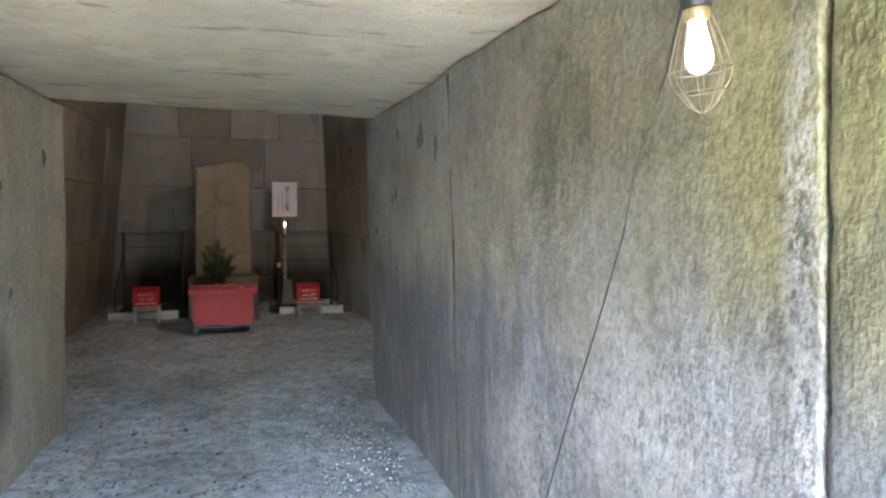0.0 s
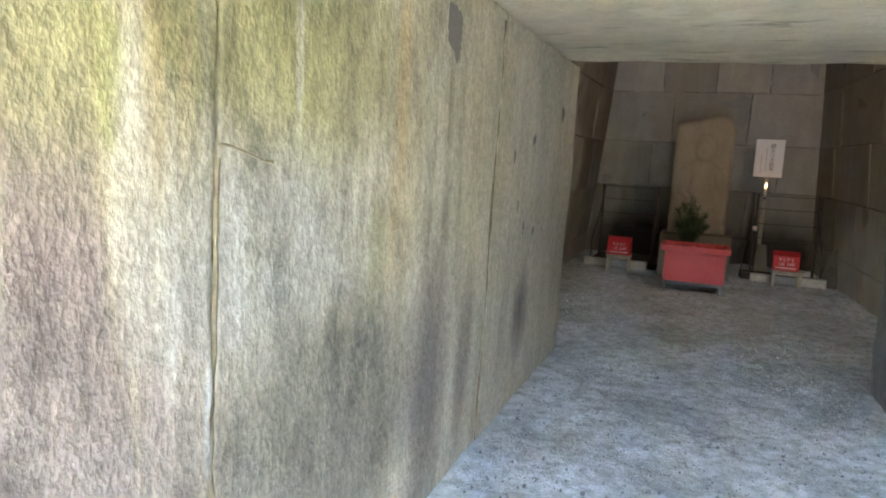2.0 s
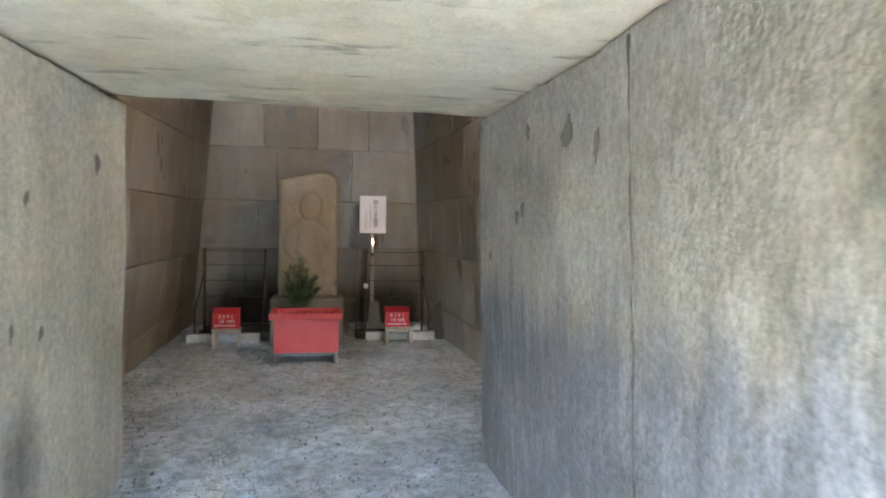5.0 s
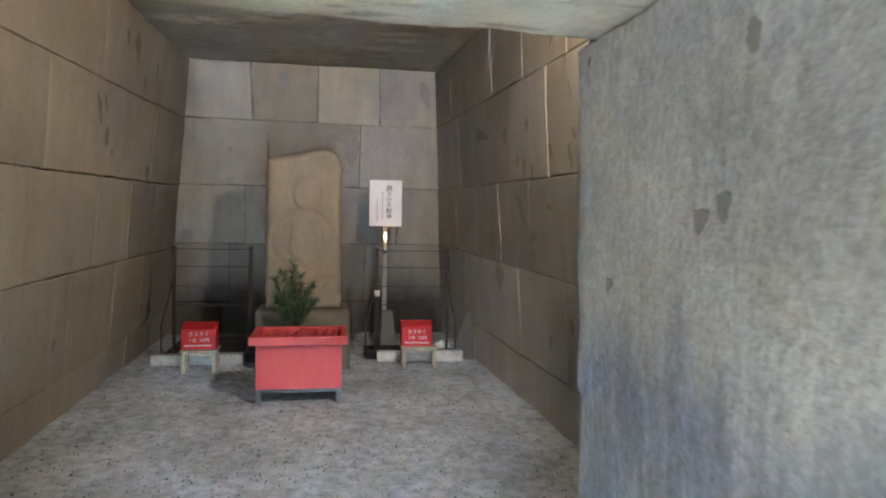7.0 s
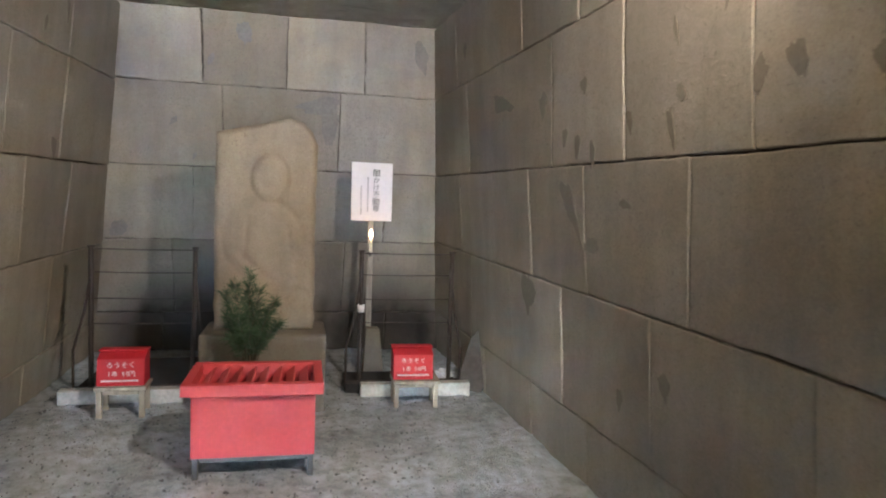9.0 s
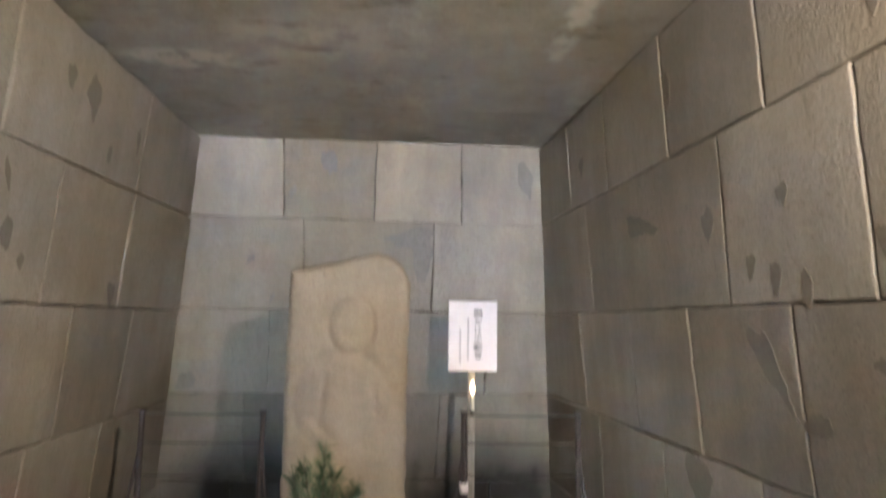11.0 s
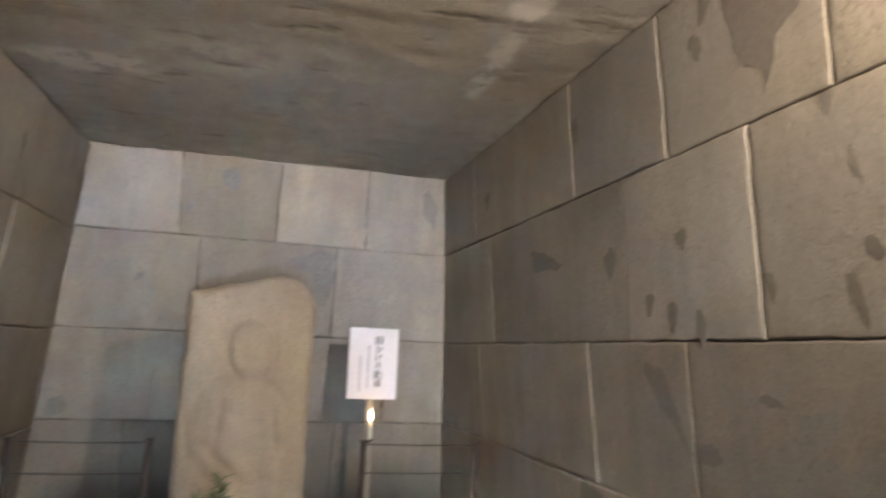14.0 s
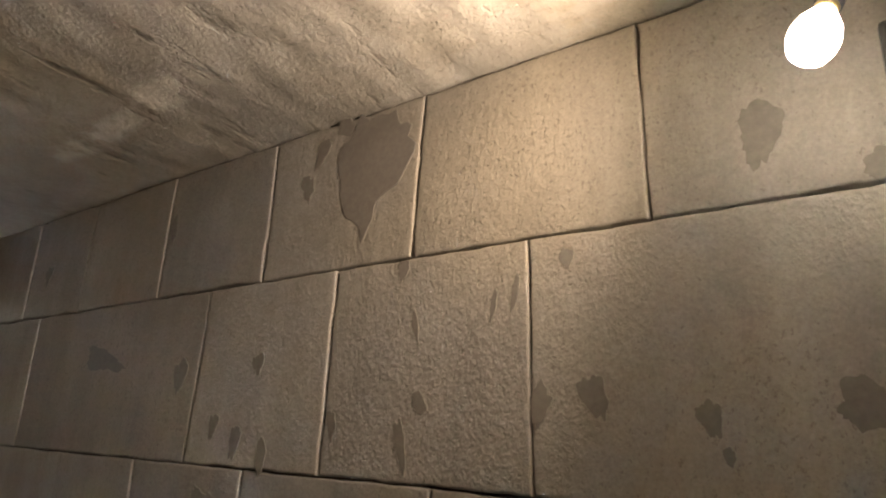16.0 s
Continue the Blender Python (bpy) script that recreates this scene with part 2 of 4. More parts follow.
        # algae in patches and runs, ochre seeping down, lime-white grain beside the joint
        for centre, radii, k, tint in (((-0.83, 1.28, 1.42), (0.5, 0.42, 0.40), 3.4, (0.230, 0.215, 0.090)), ((-0.83, 0.685, 1.30), (0.5, 0.035, 0.12), 5.0, (0.150, 0.155, 0.050)), ((-0.83, 1.03, 1.07), (0.5, 0.036, 0.20), 5.0, (0.200, 0.195, 0.078)),
                                       ((-0.83, 1.57, 0.93), (0.5, 0.075, 0.30), 4.0, (0.165, 0.160, 0.065)), ((-0.83, 0.58, 1.42), (0.5, 0.20, 0.25), 3.2, (0.215, 0.195, 0.085)), ((-0.83, 1.70, 1.40), (0.5, 0.055, 0.42), 4.5, (0.400, 0.300, 0.150)),
                                       ((-0.83, 1.66, 1.02), (0.5, 0.050, 0.30), 3.5, (0.385, 0.305, 0.185)), ((-0.83, 0.965, 1.03), (0.5, 0.055, 0.24), 4.2, (0.400, 0.380, 0.320)), ((-0.83, 0.73, 1.14), (0.5, 0.050, 0.36), 4.0, (0.300, 0.272, 0.210)),
                                       ((-0.83, 0.81, 0.98), (0.5, 0.030, 0.36), 3.0, (0.300, 0.272, 0.210)), ((-0.83, 1.17, 1.42), (0.5, 0.020, 0.22), 3.6, (0.400, 0.380, 0.300)), ((-0.83, 0.905, 0.72), (0.5, 0.018, 0.16), 4.5, (0.430, 0.430, 0.420))):
            run = maths(nd, lk, "MULTIPLY", spread_from(nd, lk, p, centre, radii), maths(nd, lk, "MULTIPLY", maths(nd, lk, "ADD", maths(nd, lk, "MULTIPLY", thin, 0.5), maths(nd, lk, "MULTIPLY", moss_n, 0.5)), k), True)
            c = mix(nd, lk, "MIX", maths(nd, lk, "MULTIPLY", run, 0.62), c, tint)
        # bare grey grain where the algae stops, and dark damp under it
        bare = maths(nd, lk, "MULTIPLY", spread_from(nd, lk, p, (-0.83, 1.12, 1.02), (0.5, 0.48, 0.30)), maths(nd, lk, "MULTIPLY", moss_n, 3.6), True)
        c = mix(nd, lk, "MIX", maths(nd, lk, "MULTIPLY", bare, 0.75), c, (0.25, 0.242, 0.215))
        damp = maths(nd, lk, "MULTIPLY", spread_from(nd, lk, p, (-0.83, 1.38, 0.52), (0.5, 0.62, 0.44)), maths(nd, lk, "MULTIPLY", moss_n, 4.2), True)
        c = mix(nd, lk, "MIX", maths(nd, lk, "MULTIPLY", damp, 0.85), c, (0.115, 0.108, 0.078))
        for centre, radii, k in (((-0.83, 2.02, 0.45), (0.5, 0.24, 0.55), 1.5), ((-0.83, 2.40, 0.42), (0.5, 0.12, 0.45), 1.3), ((-0.83, 3.35, 0.45), (0.5, 0.22, 0.30), 1.2)):
            dark = maths(nd, lk, "MULTIPLY", spread_from(nd, lk, p, centre, radii), maths(nd, lk, "MULTIPLY", thin, 2.0 * k), True)
            c = mix(nd, lk, "MIX", dark, c, (0.105, 0.090, 0.080))
    # damp stain rising from the ground, and pale bloom over it
    low = ranged(nd, lk, maths(nd, lk, "ADD", z, maths(nd, lk, "MULTIPLY", maths(nd, lk, "SUBTRACT", streak, 0.5), 0.7)), 1.10, 0.84, 0.0, 1.0)
    if east:
        c = mix(nd, lk, "MIX", maths(nd, lk, "MULTIPLY", low, 0.80), c, (0.106, 0.114, 0.134))
        bloom = ramp(nd, lk, maths(nd, lk, "ADD", maths(nd, lk, "MULTIPLY", clouds, 0.45), maths(nd, lk, "MULTIPLY", thin, 0.55)), ((0.49, 0.0), (0.60, 1.0)))
        c = mix(nd, lk, "MIX", maths(nd, lk, "MULTIPLY", maths(nd, lk, "MULTIPLY", bloom, low), 0.22), c, (0.33, 0.345, 0.37))
        # second entry: daylight on the limy slab lip by the joint, painted as pale colour
        for centre, radii, k in (((1.04, 1.30, 0.72), (0.5, 0.55, 0.42), 1.0), ((1.04, 0.82, 1.0), (0.5, 0.05, 0.8), 1.3), ((1.04, 1.95, 0.42), (0.5, 0.40, 0.34), 1.4)):
            pale = maths(nd, lk, "MULTIPLY", spread_from(nd, lk, p, centre, radii), maths(nd, lk, "MULTIPLY", ramp(nd, lk, maths(nd, lk, "ADD", maths(nd, lk, "MULTIPLY", grain, 0.25), maths(nd, lk, "ADD", maths(nd, lk, "MULTIPLY", fine, 0.25), maths(nd, lk, "MULTIPLY", moss_n, 0.5))), ((0.45, 0.0), (0.52, 1.0))), k), True)
            c = mix(nd, lk, "MIX", pale, c, (0.250, 0.242, 0.243))
        smear = maths(nd, lk, "MULTIPLY", spread_from(nd, lk, p, (1.04, 0.91, 0.88), (0.5, 0.085, 0.26)), maths(nd, lk, "MULTIPLY", moss_n, 3.4), True)
        c = mix(nd, lk, "MIX", maths(nd, lk, "MULTIPLY", smear, 0.8), c, (0.17, 0.165, 0.165))
        sooty = maths(nd, lk, "MULTIPLY", spread_from(nd, lk, p, (1.04, 1.45, 1.12), (0.5, 0.55, 0.35)), maths(nd, lk, "MULTIPLY", moss_n, 2.4), True)
        c = mix(nd, lk, "MIX", maths(nd, lk, "MULTIPLY", sooty, 0.75), c, (0.17, 0.165, 0.155))
    else:
        c = mix(nd, lk, "MIX", maths(nd, lk, "MULTIPLY", low, 0.25), c, (0.22, 0.215, 0.185))
    cell = nd.new("ShaderNodeRGBToBW")
    lk.new(tex(nd, lk, "ShaderNodeTexVoronoi", 95, p, stretch=(1, 1, 0.75)).outputs["Color"], cell.inputs[0])
    c = mix(nd, lk, "MULTIPLY", 1.0, c, ramp(nd, lk, cell.outputs[0], ((0.15, 0.80), (0.5, 0.99), (0.85, 1.19))))
    c = mix(nd, lk, "MULTIPLY", 0.4, c, ramp(nd, lk, thin, ((0.3, 0.74), (0.65, 1.12))))
    c = mix(nd, lk, "MULTIPLY", 0.5, c, ramp(nd, lk, grain, ((0.30, 0.66), (0.70, 1.30))))
    c = mix(nd, lk, "MULTIPLY", 0.8, c, ramp(nd, lk, fine, ((0.30, 0.72), (0.66, 1.16))))
    # blotches a hand or two across
    blotch = tex(nd, lk, "ShaderNodeTexNoise", 4.6, p, 6, 0.72, (1, 1, 0.55)).outputs["Fac"]
    near = ranged(nd, lk, y, 3.0, 1.6, 0.25, 1.0)
    c = mix(nd, lk, "MULTIPLY", near, c, ramp(nd, lk, blotch, ((0.36, 0.58), (0.46, 0.92), (0.62, 1.18))))
    lk.new(c, bs.inputs["Base Color"])
    bs.inputs["Roughness"].default_value = 0.72
    bs.inputs["Specular IOR Level"].default_value = 0.35
    pits = tex(nd, lk, "ShaderNodeTexVoronoi", 48, p, stretch=(1, 1, 0.7)).outputs["Distance"]
    h = maths(nd, lk, "ADD", maths(nd, lk, "MULTIPLY", fine, 1.8), maths(nd, lk, "MULTIPLY", pits, 0.7))
    h = maths(nd, lk, "ADD", h, maths(nd, lk, "MULTIPLY", grain, 0.6))
    bump(nd, lk, bs, h, 0.42, 0.008)
    return m


def gritty(name, colour, rough=0.8, grain_scale=60, contrast=0.25, relief=0.4, depth=0.004, metal=0.0, cloud=0.18):
    m, nd, lk, bs = nodes_of(name)
    p = place(nd)
    g = tex(nd, lk, "ShaderNodeTexNoise", grain_scale, p, 4, 0.6).outputs["Fac"]
    k = tex(nd, lk, "ShaderNodeTexNoise", 4.5, p, 4, 0.6).outputs["Fac"]
    c = mix(nd, lk, "MULTIPLY", 1.0, colour, ramp(nd, lk, g, ((0.3, 1 - contrast), (0.7, 1 + contrast))))
    c = mix(nd, lk, "MULTIPLY", 1.0, c, ramp(nd, lk, k, ((0.3, 1 - cloud), (0.7, 1 + cloud))))
    lk.new(c, bs.inputs["Base Color"])
    lk.new(ramp(nd, lk, k, ((0.3, max(rough - 0.12, 0.05)), (0.7, min(rough + 0.1, 1.0)))), bs.inputs["Roughness"])
    bs.inputs["Metallic"].default_value = metal
    bump(nd, lk, bs, g, relief, depth)
    return m


def wood(name, colour, rough=0.7):
    m, nd, lk, bs = nodes_of(name)
    p = nd.new("ShaderNodeTexCoord").outputs["Object"]
    g = tex(nd, lk, "ShaderNodeTexNoise", 26, p, 4, 0.6, (1, 1, 0.12)).outputs["Fac"]
    k = tex(nd, lk, "ShaderNodeTexNoise", 6, p, 3, 0.6).outputs["Fac"]
    c = mix(nd, lk, "MULTIPLY", 1.0, colour, ramp(nd, lk, g, ((0.3, 0.68), (0.7, 1.15))))
    c = mix(nd, lk, "MULTIPLY", 1.0, c, ramp(nd, lk, k, ((0.3, 0.82), (0.7, 1.1))))
    lk.new(c, bs.inputs["Base Color"])
    bs.inputs["Roughness"].default_value = rough
    bump(nd, lk, bs, g, 0.3, 0.002)
    return m


def gravel(name):
    m, nd, lk, bs = nodes_of(name)
    p = place(nd)
    v = tex(nd, lk, "ShaderNodeTexVoronoi", 58, p)
    v2 = tex(nd, lk, "ShaderNodeTexVoronoi", 120, p)
    big = tex(nd, lk, "ShaderNodeTexNoise", 1.6, p, 5, 0.6).outputs["Fac"]
    mid = tex(nd, lk, "ShaderNodeTexNoise", 14, p, 4, 0.65).outputs["Fac"]
    bw = nd.new("ShaderNodeRGBToBW")
    lk.new(v.outputs["Color"], bw.inputs[0])
    c = ramp(nd, lk, bw.outputs[0], ((0.1, (0.40, 0.465, 0.53)), (0.55, (0.47, 0.54, 0.61)), (0.9, (0.55, 0.62, 0.69))))
    c = mix(nd, lk, "MULTIPLY", 0.8, c, ramp(nd, lk, v.outputs["Distance"], ((0.2, 1.04), (0.75, 0.80))))
    c = mix(nd, lk, "MULTIPLY", 1.0, c, ramp(nd, lk, big, ((0.34, 0.68), (0.60, 1.12))))
    c = mix(nd, lk, "MULTIPLY", 0.9, c, ramp(nd, lk, mid, ((0.32, 0.55), (0.62, 1.16))))
    lk.new(c, bs.inputs["Base Color"])
    bs.inputs["Roughness"].default_value = 0.82
    h = maths(nd, lk, "ADD", maths(nd, lk, "MULTIPLY", v.outputs["Distance"], -1.0), maths(nd, lk, "MULTIPLY", v2.outputs["Distance"], -0.5))
    h = maths(nd, lk, "ADD", h, maths(nd, lk, "MULTIPLY", mid, 1.4))
    bump(nd, lk, bs, h, 0.62, 0.008)
    return m


def pebble(name):
    m, nd, lk, bs = nodes_of(name)
    rnd = nd.new("ShaderNodeNewGeometry").outputs["Random Per Island"]
    c = ramp(nd, lk, rnd, ((0.0, (0.13, 0.145, 0.165)), (0.5, (0.17, 0.19, 0.215)), (0.93, (0.22, 0.24, 0.265)), (1.0, (0.38, 0.405, 0.43))))
    g = tex(nd, lk, "ShaderNodeTexNoise", 120, place(nd), 3, 0.6).outputs["Fac"]
    c = mix(nd, lk, "MULTIPLY", 0.7, c, ramp(nd, lk, g, ((0.3, 0.75), (0.7, 1.15))))
    lk.new(c, bs.inputs["Base Color"])
    bs.inputs["Roughness"].default_value = 0.75
    return m


def painted(name, colour, worn, rough=0.42):
    """Old gloss paint, faded and chipped in places."""
    m, nd, lk, bs = nodes_of(name)
    p = place(nd)
    k = tex(nd, lk, "ShaderNodeTexNoise", 5, p, 5, 0.65).outputs["Fac"]
    g = tex(nd, lk, "ShaderNodeTexNoise", 45, p, 4, 0.7).outputs["Fac"]
    c = mix(nd, lk, "MIX", ramp(nd, lk, k, ((0.4, 0.0), (0.75, 0.35))), colour, worn)
    c = mix(nd, lk, "MULTIPLY", 0.8, c, ramp(nd, lk, g, ((0.3, 0.86), (0.7, 1.08))))
    lk.new(c, bs.inputs["Base Color"])
    lk.new(ramp(nd, lk, k, ((0.3, rough), (0.7, rough + 0.2))), bs.inputs["Roughness"])
    bump(nd, lk, bs, g, 0.15, 0.002)
    return m


def glow(name, colour, strength):
    m, nd, lk, bs = nodes_of(name)
    bs.inputs["Base Color"].default_value = (0.9, 0.88, 0.84, 1)
    bs.inputs["Emission Color"].default_value = (*colour, 1)
    bs.inputs["Emission Strength"].default_value = strength
    bs.inputs["Roughness"].default_value = 0.3
    return m


CHAMBER = tuff("chamber_tuff", (0.268, 0.252, 0.229))
BACKWALL = tuff("back_wall_tuff", (0.326, 0.308, 0.280), 0.16, 0.8)
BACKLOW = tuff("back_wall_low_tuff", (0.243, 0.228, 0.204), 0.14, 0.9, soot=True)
BACKTAN = tuff("back_wall_tan_tuff", (0.40, 0.37, 0.325), 0.0, 0.7)
BACKPALE = tuff("back_wall_pale_tuff", (0.395, 0.372, 0.335), 0.0, 0.7)
JOINT = gritty("joint_mortar", (0.10, 0.09, 0.075), 0.9)
CEILING = tuff("ceiling_tuff", (0.325, 0.308, 0.280), 0.0, 0.9, gouged=1.0, smears=(((1.0, 7.0, 2.9), (0.10, 0.30, 0.5), 2.6), ((1.03, 7.6, 2.9), (0.09, 0.50, 0.5), 2.2), ((-0.88, 8.17, 2.9), (0.36, 0.14, 0.5), 3.4), ((-1.0, 7.15, 2.9), (0.25, 0.12, 0.5), 2.0), ((0.6, 5.6, 2.9), (0.9, 0.6, 0.5), 1.6), ((-0.2, 7.9, 2.9), (0.5, 0.3, 0.5), 1.0)))
SMEAR = gritty("grey_smear_mortar", (0.235, 0.228, 0.215), 0.85, 50, 0.12, 0.25, 0.003, 0.0, 0.12)
MORTAR = gritty("repair_mortar", (0.158, 0.142, 0.121), 0.85, 50, 0.12, 0.25, 0.003, 0.0, 0.1)
PALE = gritty("pale_lime", (0.42, 0.38, 0.32), 0.85, 50, 0.15, 0.3, 0.003)
OCHRE_MORTAR = gritty("ochre_joint_mortar", (0.150, 0.125, 0.075), 0.9, 40, 0.4, 0.8, 0.006, 0.0, 0.4)
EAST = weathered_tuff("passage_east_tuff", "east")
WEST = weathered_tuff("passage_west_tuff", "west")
LINTEL = tuff("passage_roof_tuff", (0.53, 0.49, 0.385), 0.0, 0.8, gouged=1.0)
GRAVEL = gravel("crushed_gravel")
PEBBLE = pebble("gravel_chips")
STELE = tuff("stele_sandstone", (0.285, 0.248, 0.195), 0.0, 0.8)
PLINTH = tuff("plinth_stone", (0.175, 0.162, 0.14), 0.0, 0.8)
CONCRETE = gritty("white_concrete", (0.50, 0.50, 0.48), 0.8, 40, 0.2, 0.3, 0.003, 0, 0.25)
RED = painted("red_paint", (0.52, 0.045, 0.05), (0.56, 0.12, 0.11))
RED_DARK = painted("crimson_card", (0.52, 0.012, 0.022), (0.50, 0.03, 0.035), 0.5)
INSIDE = gritty("box_inside", (0.10, 0.02, 0.018), 0.8)
STEEL = gritty("dull_steel", (0.15, 0.155, 0.16), 0.45, 60, 0.15, 0.2, 0.001, 0.6)
IRON = gritty("rusty_iron", (0.040, 0.031, 0.026), 0.75, 80, 0.35, 0.5, 0.002)
SOOT = gritty("sooty_ash", (0.022, 0.021, 0.020), 0.9, 50, 0.4, 0.8, 0.006)
PINEWOOD = wood("weathered_wood", (0.42, 0.38, 0.31))
WHITE = gritty("white_board", (0.82, 0.79, 0.80), 0.6, 30, 0.03, 0.1, 0.001, 0, 0.04)
POLEWOOD = wood("pale_pole_wood", (0.38, 0.34, 0.28))
INK = gritty("black_ink", (0.02, 0.02, 0.02), 0.6)
FADED = gritty("faded_ink", (0.45, 0.43, 0.44), 0.6)
LETTER = gritty("white_letter_paint", (0.85, 0.80, 0.80), 0.5)
LEAF = gritty("evergreen_leaf", (0.030, 0.062, 0.022), 0.5, 20, 0.4, 0.1, 0.001, 0, 0.35)
TWIG = gritty("twig_bark", (0.09, 0.065, 0.04), 0.85)
VASE = gritty("dark_glazed_vase", (0.05, 0.045, 0.04), 0.35)
WAX = gritty("candle_wax", (0.80, 0.76, 0.66), 0.45, 30, 0.03, 0.1, 0.001, 0, 0.03)
FLAME = glow("flame_glow", (1.0, 0.70, 0.42), 0.045)
BULB_LIT = glow("lit_bulb_glass", (1.0, 0.86, 0.66), 0.26)
BULB_DIM = glow("frosted_bulb_glass", (1.0, 0.97, 0.92), 0.03)
BLACK = gritty("black_rubber", (0.018, 0.018, 0.019), 0.5)
WIRE = gritty("galvanised_wire", (0.34, 0.28, 0.20), 0.4, 80, 0.2, 0.2, 0.001, 0.5)
BRASS = gritty("brass_collar", (0.55, 0.44, 0.22), 0.35, 80, 0.2, 0.1, 0.001, 0.8)
SLATE = gritty("broken_slate", (0.095, 0.086, 0.076), 0.85, 30, 0.2, 0.5, 0.006)
FILM = gritty("crumpled_paper", (0.62, 0.64, 0.66), 0.5, 30, 0.1, 0.3, 0.004)
EARTH = gritty("pale_ground", (0.20, 0.195, 0.185), 0.9, 9, 0.25, 0.6, 0.02)


# ---- mesh helpers ----
def part(name, bm, material, parent=None, label="", smooth=False):
    me = bpy.data.meshes.new(name)
    bmesh.ops.recalc_face_normals(bm, faces=bm.faces)
    bm.to_mesh(me)
    bm.free()
    for f in me.polygons:
        f.use_smooth = smooth
    me.materials.append(material)
    ob = new(name, me)
    if parent:
        ob.parent = parent
    if label:
        ob["label"] = label
    return ob


def thing(name, label, category, at=(0, 0, 0), turn=0.0, group=""):
    ob = new(name)
    ob.empty_display_size = 0.1
    ob.matrix_world = pose(*at, 0, 0, turn)
    return tagged(ob, label, category, group)


def box(x0, x1, y0, y1, z0, z1, bevel=0.003, segments=1):
    bm = bmesh.new()
    bmesh.ops.create_cube(bm, size=1, matrix=Matrix.Translation(((x0 + x1) / 2, (y0 + y1) / 2, (z0 + z1) / 2)) @ Matrix.Diagonal((x1 - x0, y1 - y0, z1 - z0, 1)))
    if bevel:
        bmesh.ops.bevel(bm, geom=bm.edges[:], offset=bevel, segments=segments, profile=0.6, affect="EDGES")
    return bm


def tube(points, radius, sides=8, radii=None):
    """A round bar along a line of points."""
    bm = bmesh.new()
    pts = [Vector(q) for q in points]
    rings = []
    for i, q in enumerate(pts):
        d = (pts[min(i + 1, len(pts) - 1)] - pts[max(i - 1, 0)]).normalized()
        a = d.orthogonal().normalized()
        b = d.cross(a)
        r = radii[i] if radii else radius
        rings.append([bm.verts.new(q + r * (math.cos(k * math.tau / sides) * a + math.sin(k * math.tau / sides) * b)) for k in range(sides)])
        if i and rings[-2][0].co != rings[-1][0].co:
            # keep the rings from twisting
            best = min(range(sides), key=lambda s: (rings[-1][s].co - rings[-2][0].co - (q - pts[i - 1])).length)
            rings[-1] = rings[-1][best:] + rings[-1][:best]
    for r0, r1 in zip(rings, rings[1:]):
        for k in range(sides):
            bm.faces.new((r0[k], r0[(k + 1) % sides], r1[(k + 1) % sides], r1[k]))
    bm.faces.new(rings[0][::-1])
    bm.faces.new(rings[-1])
    return bm


def lathe(profile, sides=20):
    """Spun round z: profile of (radius, height)."""
    bm = bmesh.new()
    rings = [[bm.verts.new((r * math.cos(k * math.tau / sides), r * math.sin(k * math.tau / sides), h)) for k in range(sides)] for r, h in profile]
    for r0, r1 in zip(rings, rings[1:]):
        for k in range(sides):
            bm.faces.new((r0[k], r0[(k + 1) % sides], r1[(k + 1) % sides], r1[k]))
    bm.faces.new(rings[0][::-1])
    bm.faces.new(rings[-1])
    return bm


def lerp(a, b, t):
    return a + (b - a) * t


def wave(x, y, z, s):
    return noise.noise(Vector((x * s, y * s, z * s)))


def lettering(name, text, size, at, turn, material, parent, spacing=1.0, align="CENTER"):
    cu = bpy.data.curves.new(name, "FONT")
    cu.body, cu.size, cu.extrude, cu.align_x, cu.align_y, cu.space_line = text, size, 0.0004, align, "CENTER", spacing
    tmp = bpy.data.objects.new(name + "_curve", cu)
    scene.collection.objects.link(tmp)
    bpy.context.view_layer.update()
    me = bpy.data.meshes.new_from_object(tmp.evaluated_get(bpy.context.evaluated_depsgraph_get()))
    bpy.data.objects.remove(tmp)
    me.name = name
    me.materials.clear()
    me.materials.append(material)
    ob = new(name, me)
    ob.parent = parent
    ob.matrix_local = pose(*at, *turn)
    return ob


# ---- the walls' faces ----
def east_face(y, z):
    b, t = lerp(1.76, 1.51, (y - 4.4) / 5.6), lerp(1.62, 1.31, (y - 4.4) / 5.2)
    return Vector((lerp(b, t, z / 2.93), y, z))


def west_face(y, z):
    b, t = lerp(-1.45, -1.52, (y - 4.4) / 5.6), lerp(-1.36, -1.19, (y - 4.4) / 5.2)
    return Vector((lerp(b, t, z / 2.93), y, z))


def north_face(x, z):
    return Vector((x, 10.06 - 0.16 * z, z))


def pass_east(y, z):
    inner = max(0.0, min((y - 2.4) / 0.5, 1.0))
    return Vector((1.06 + 0.024 * inner - (0.036 - 0.006 * inner) * z, y, z))


def pass_west(y, z):
    inner = max(0.0, min((y - 2.4) / 2.0, 1.0))
    return Vector((-0.83 - 0.020 * inner + 0.010 * z, y, z))


def roof_under(y):
    """Height of the underside of the passage's roof slabs."""
    return lerp(1.775, 1.905, max(min((y - 0.3) / 4.1, 1), -0.2))


CEIL = 2.905


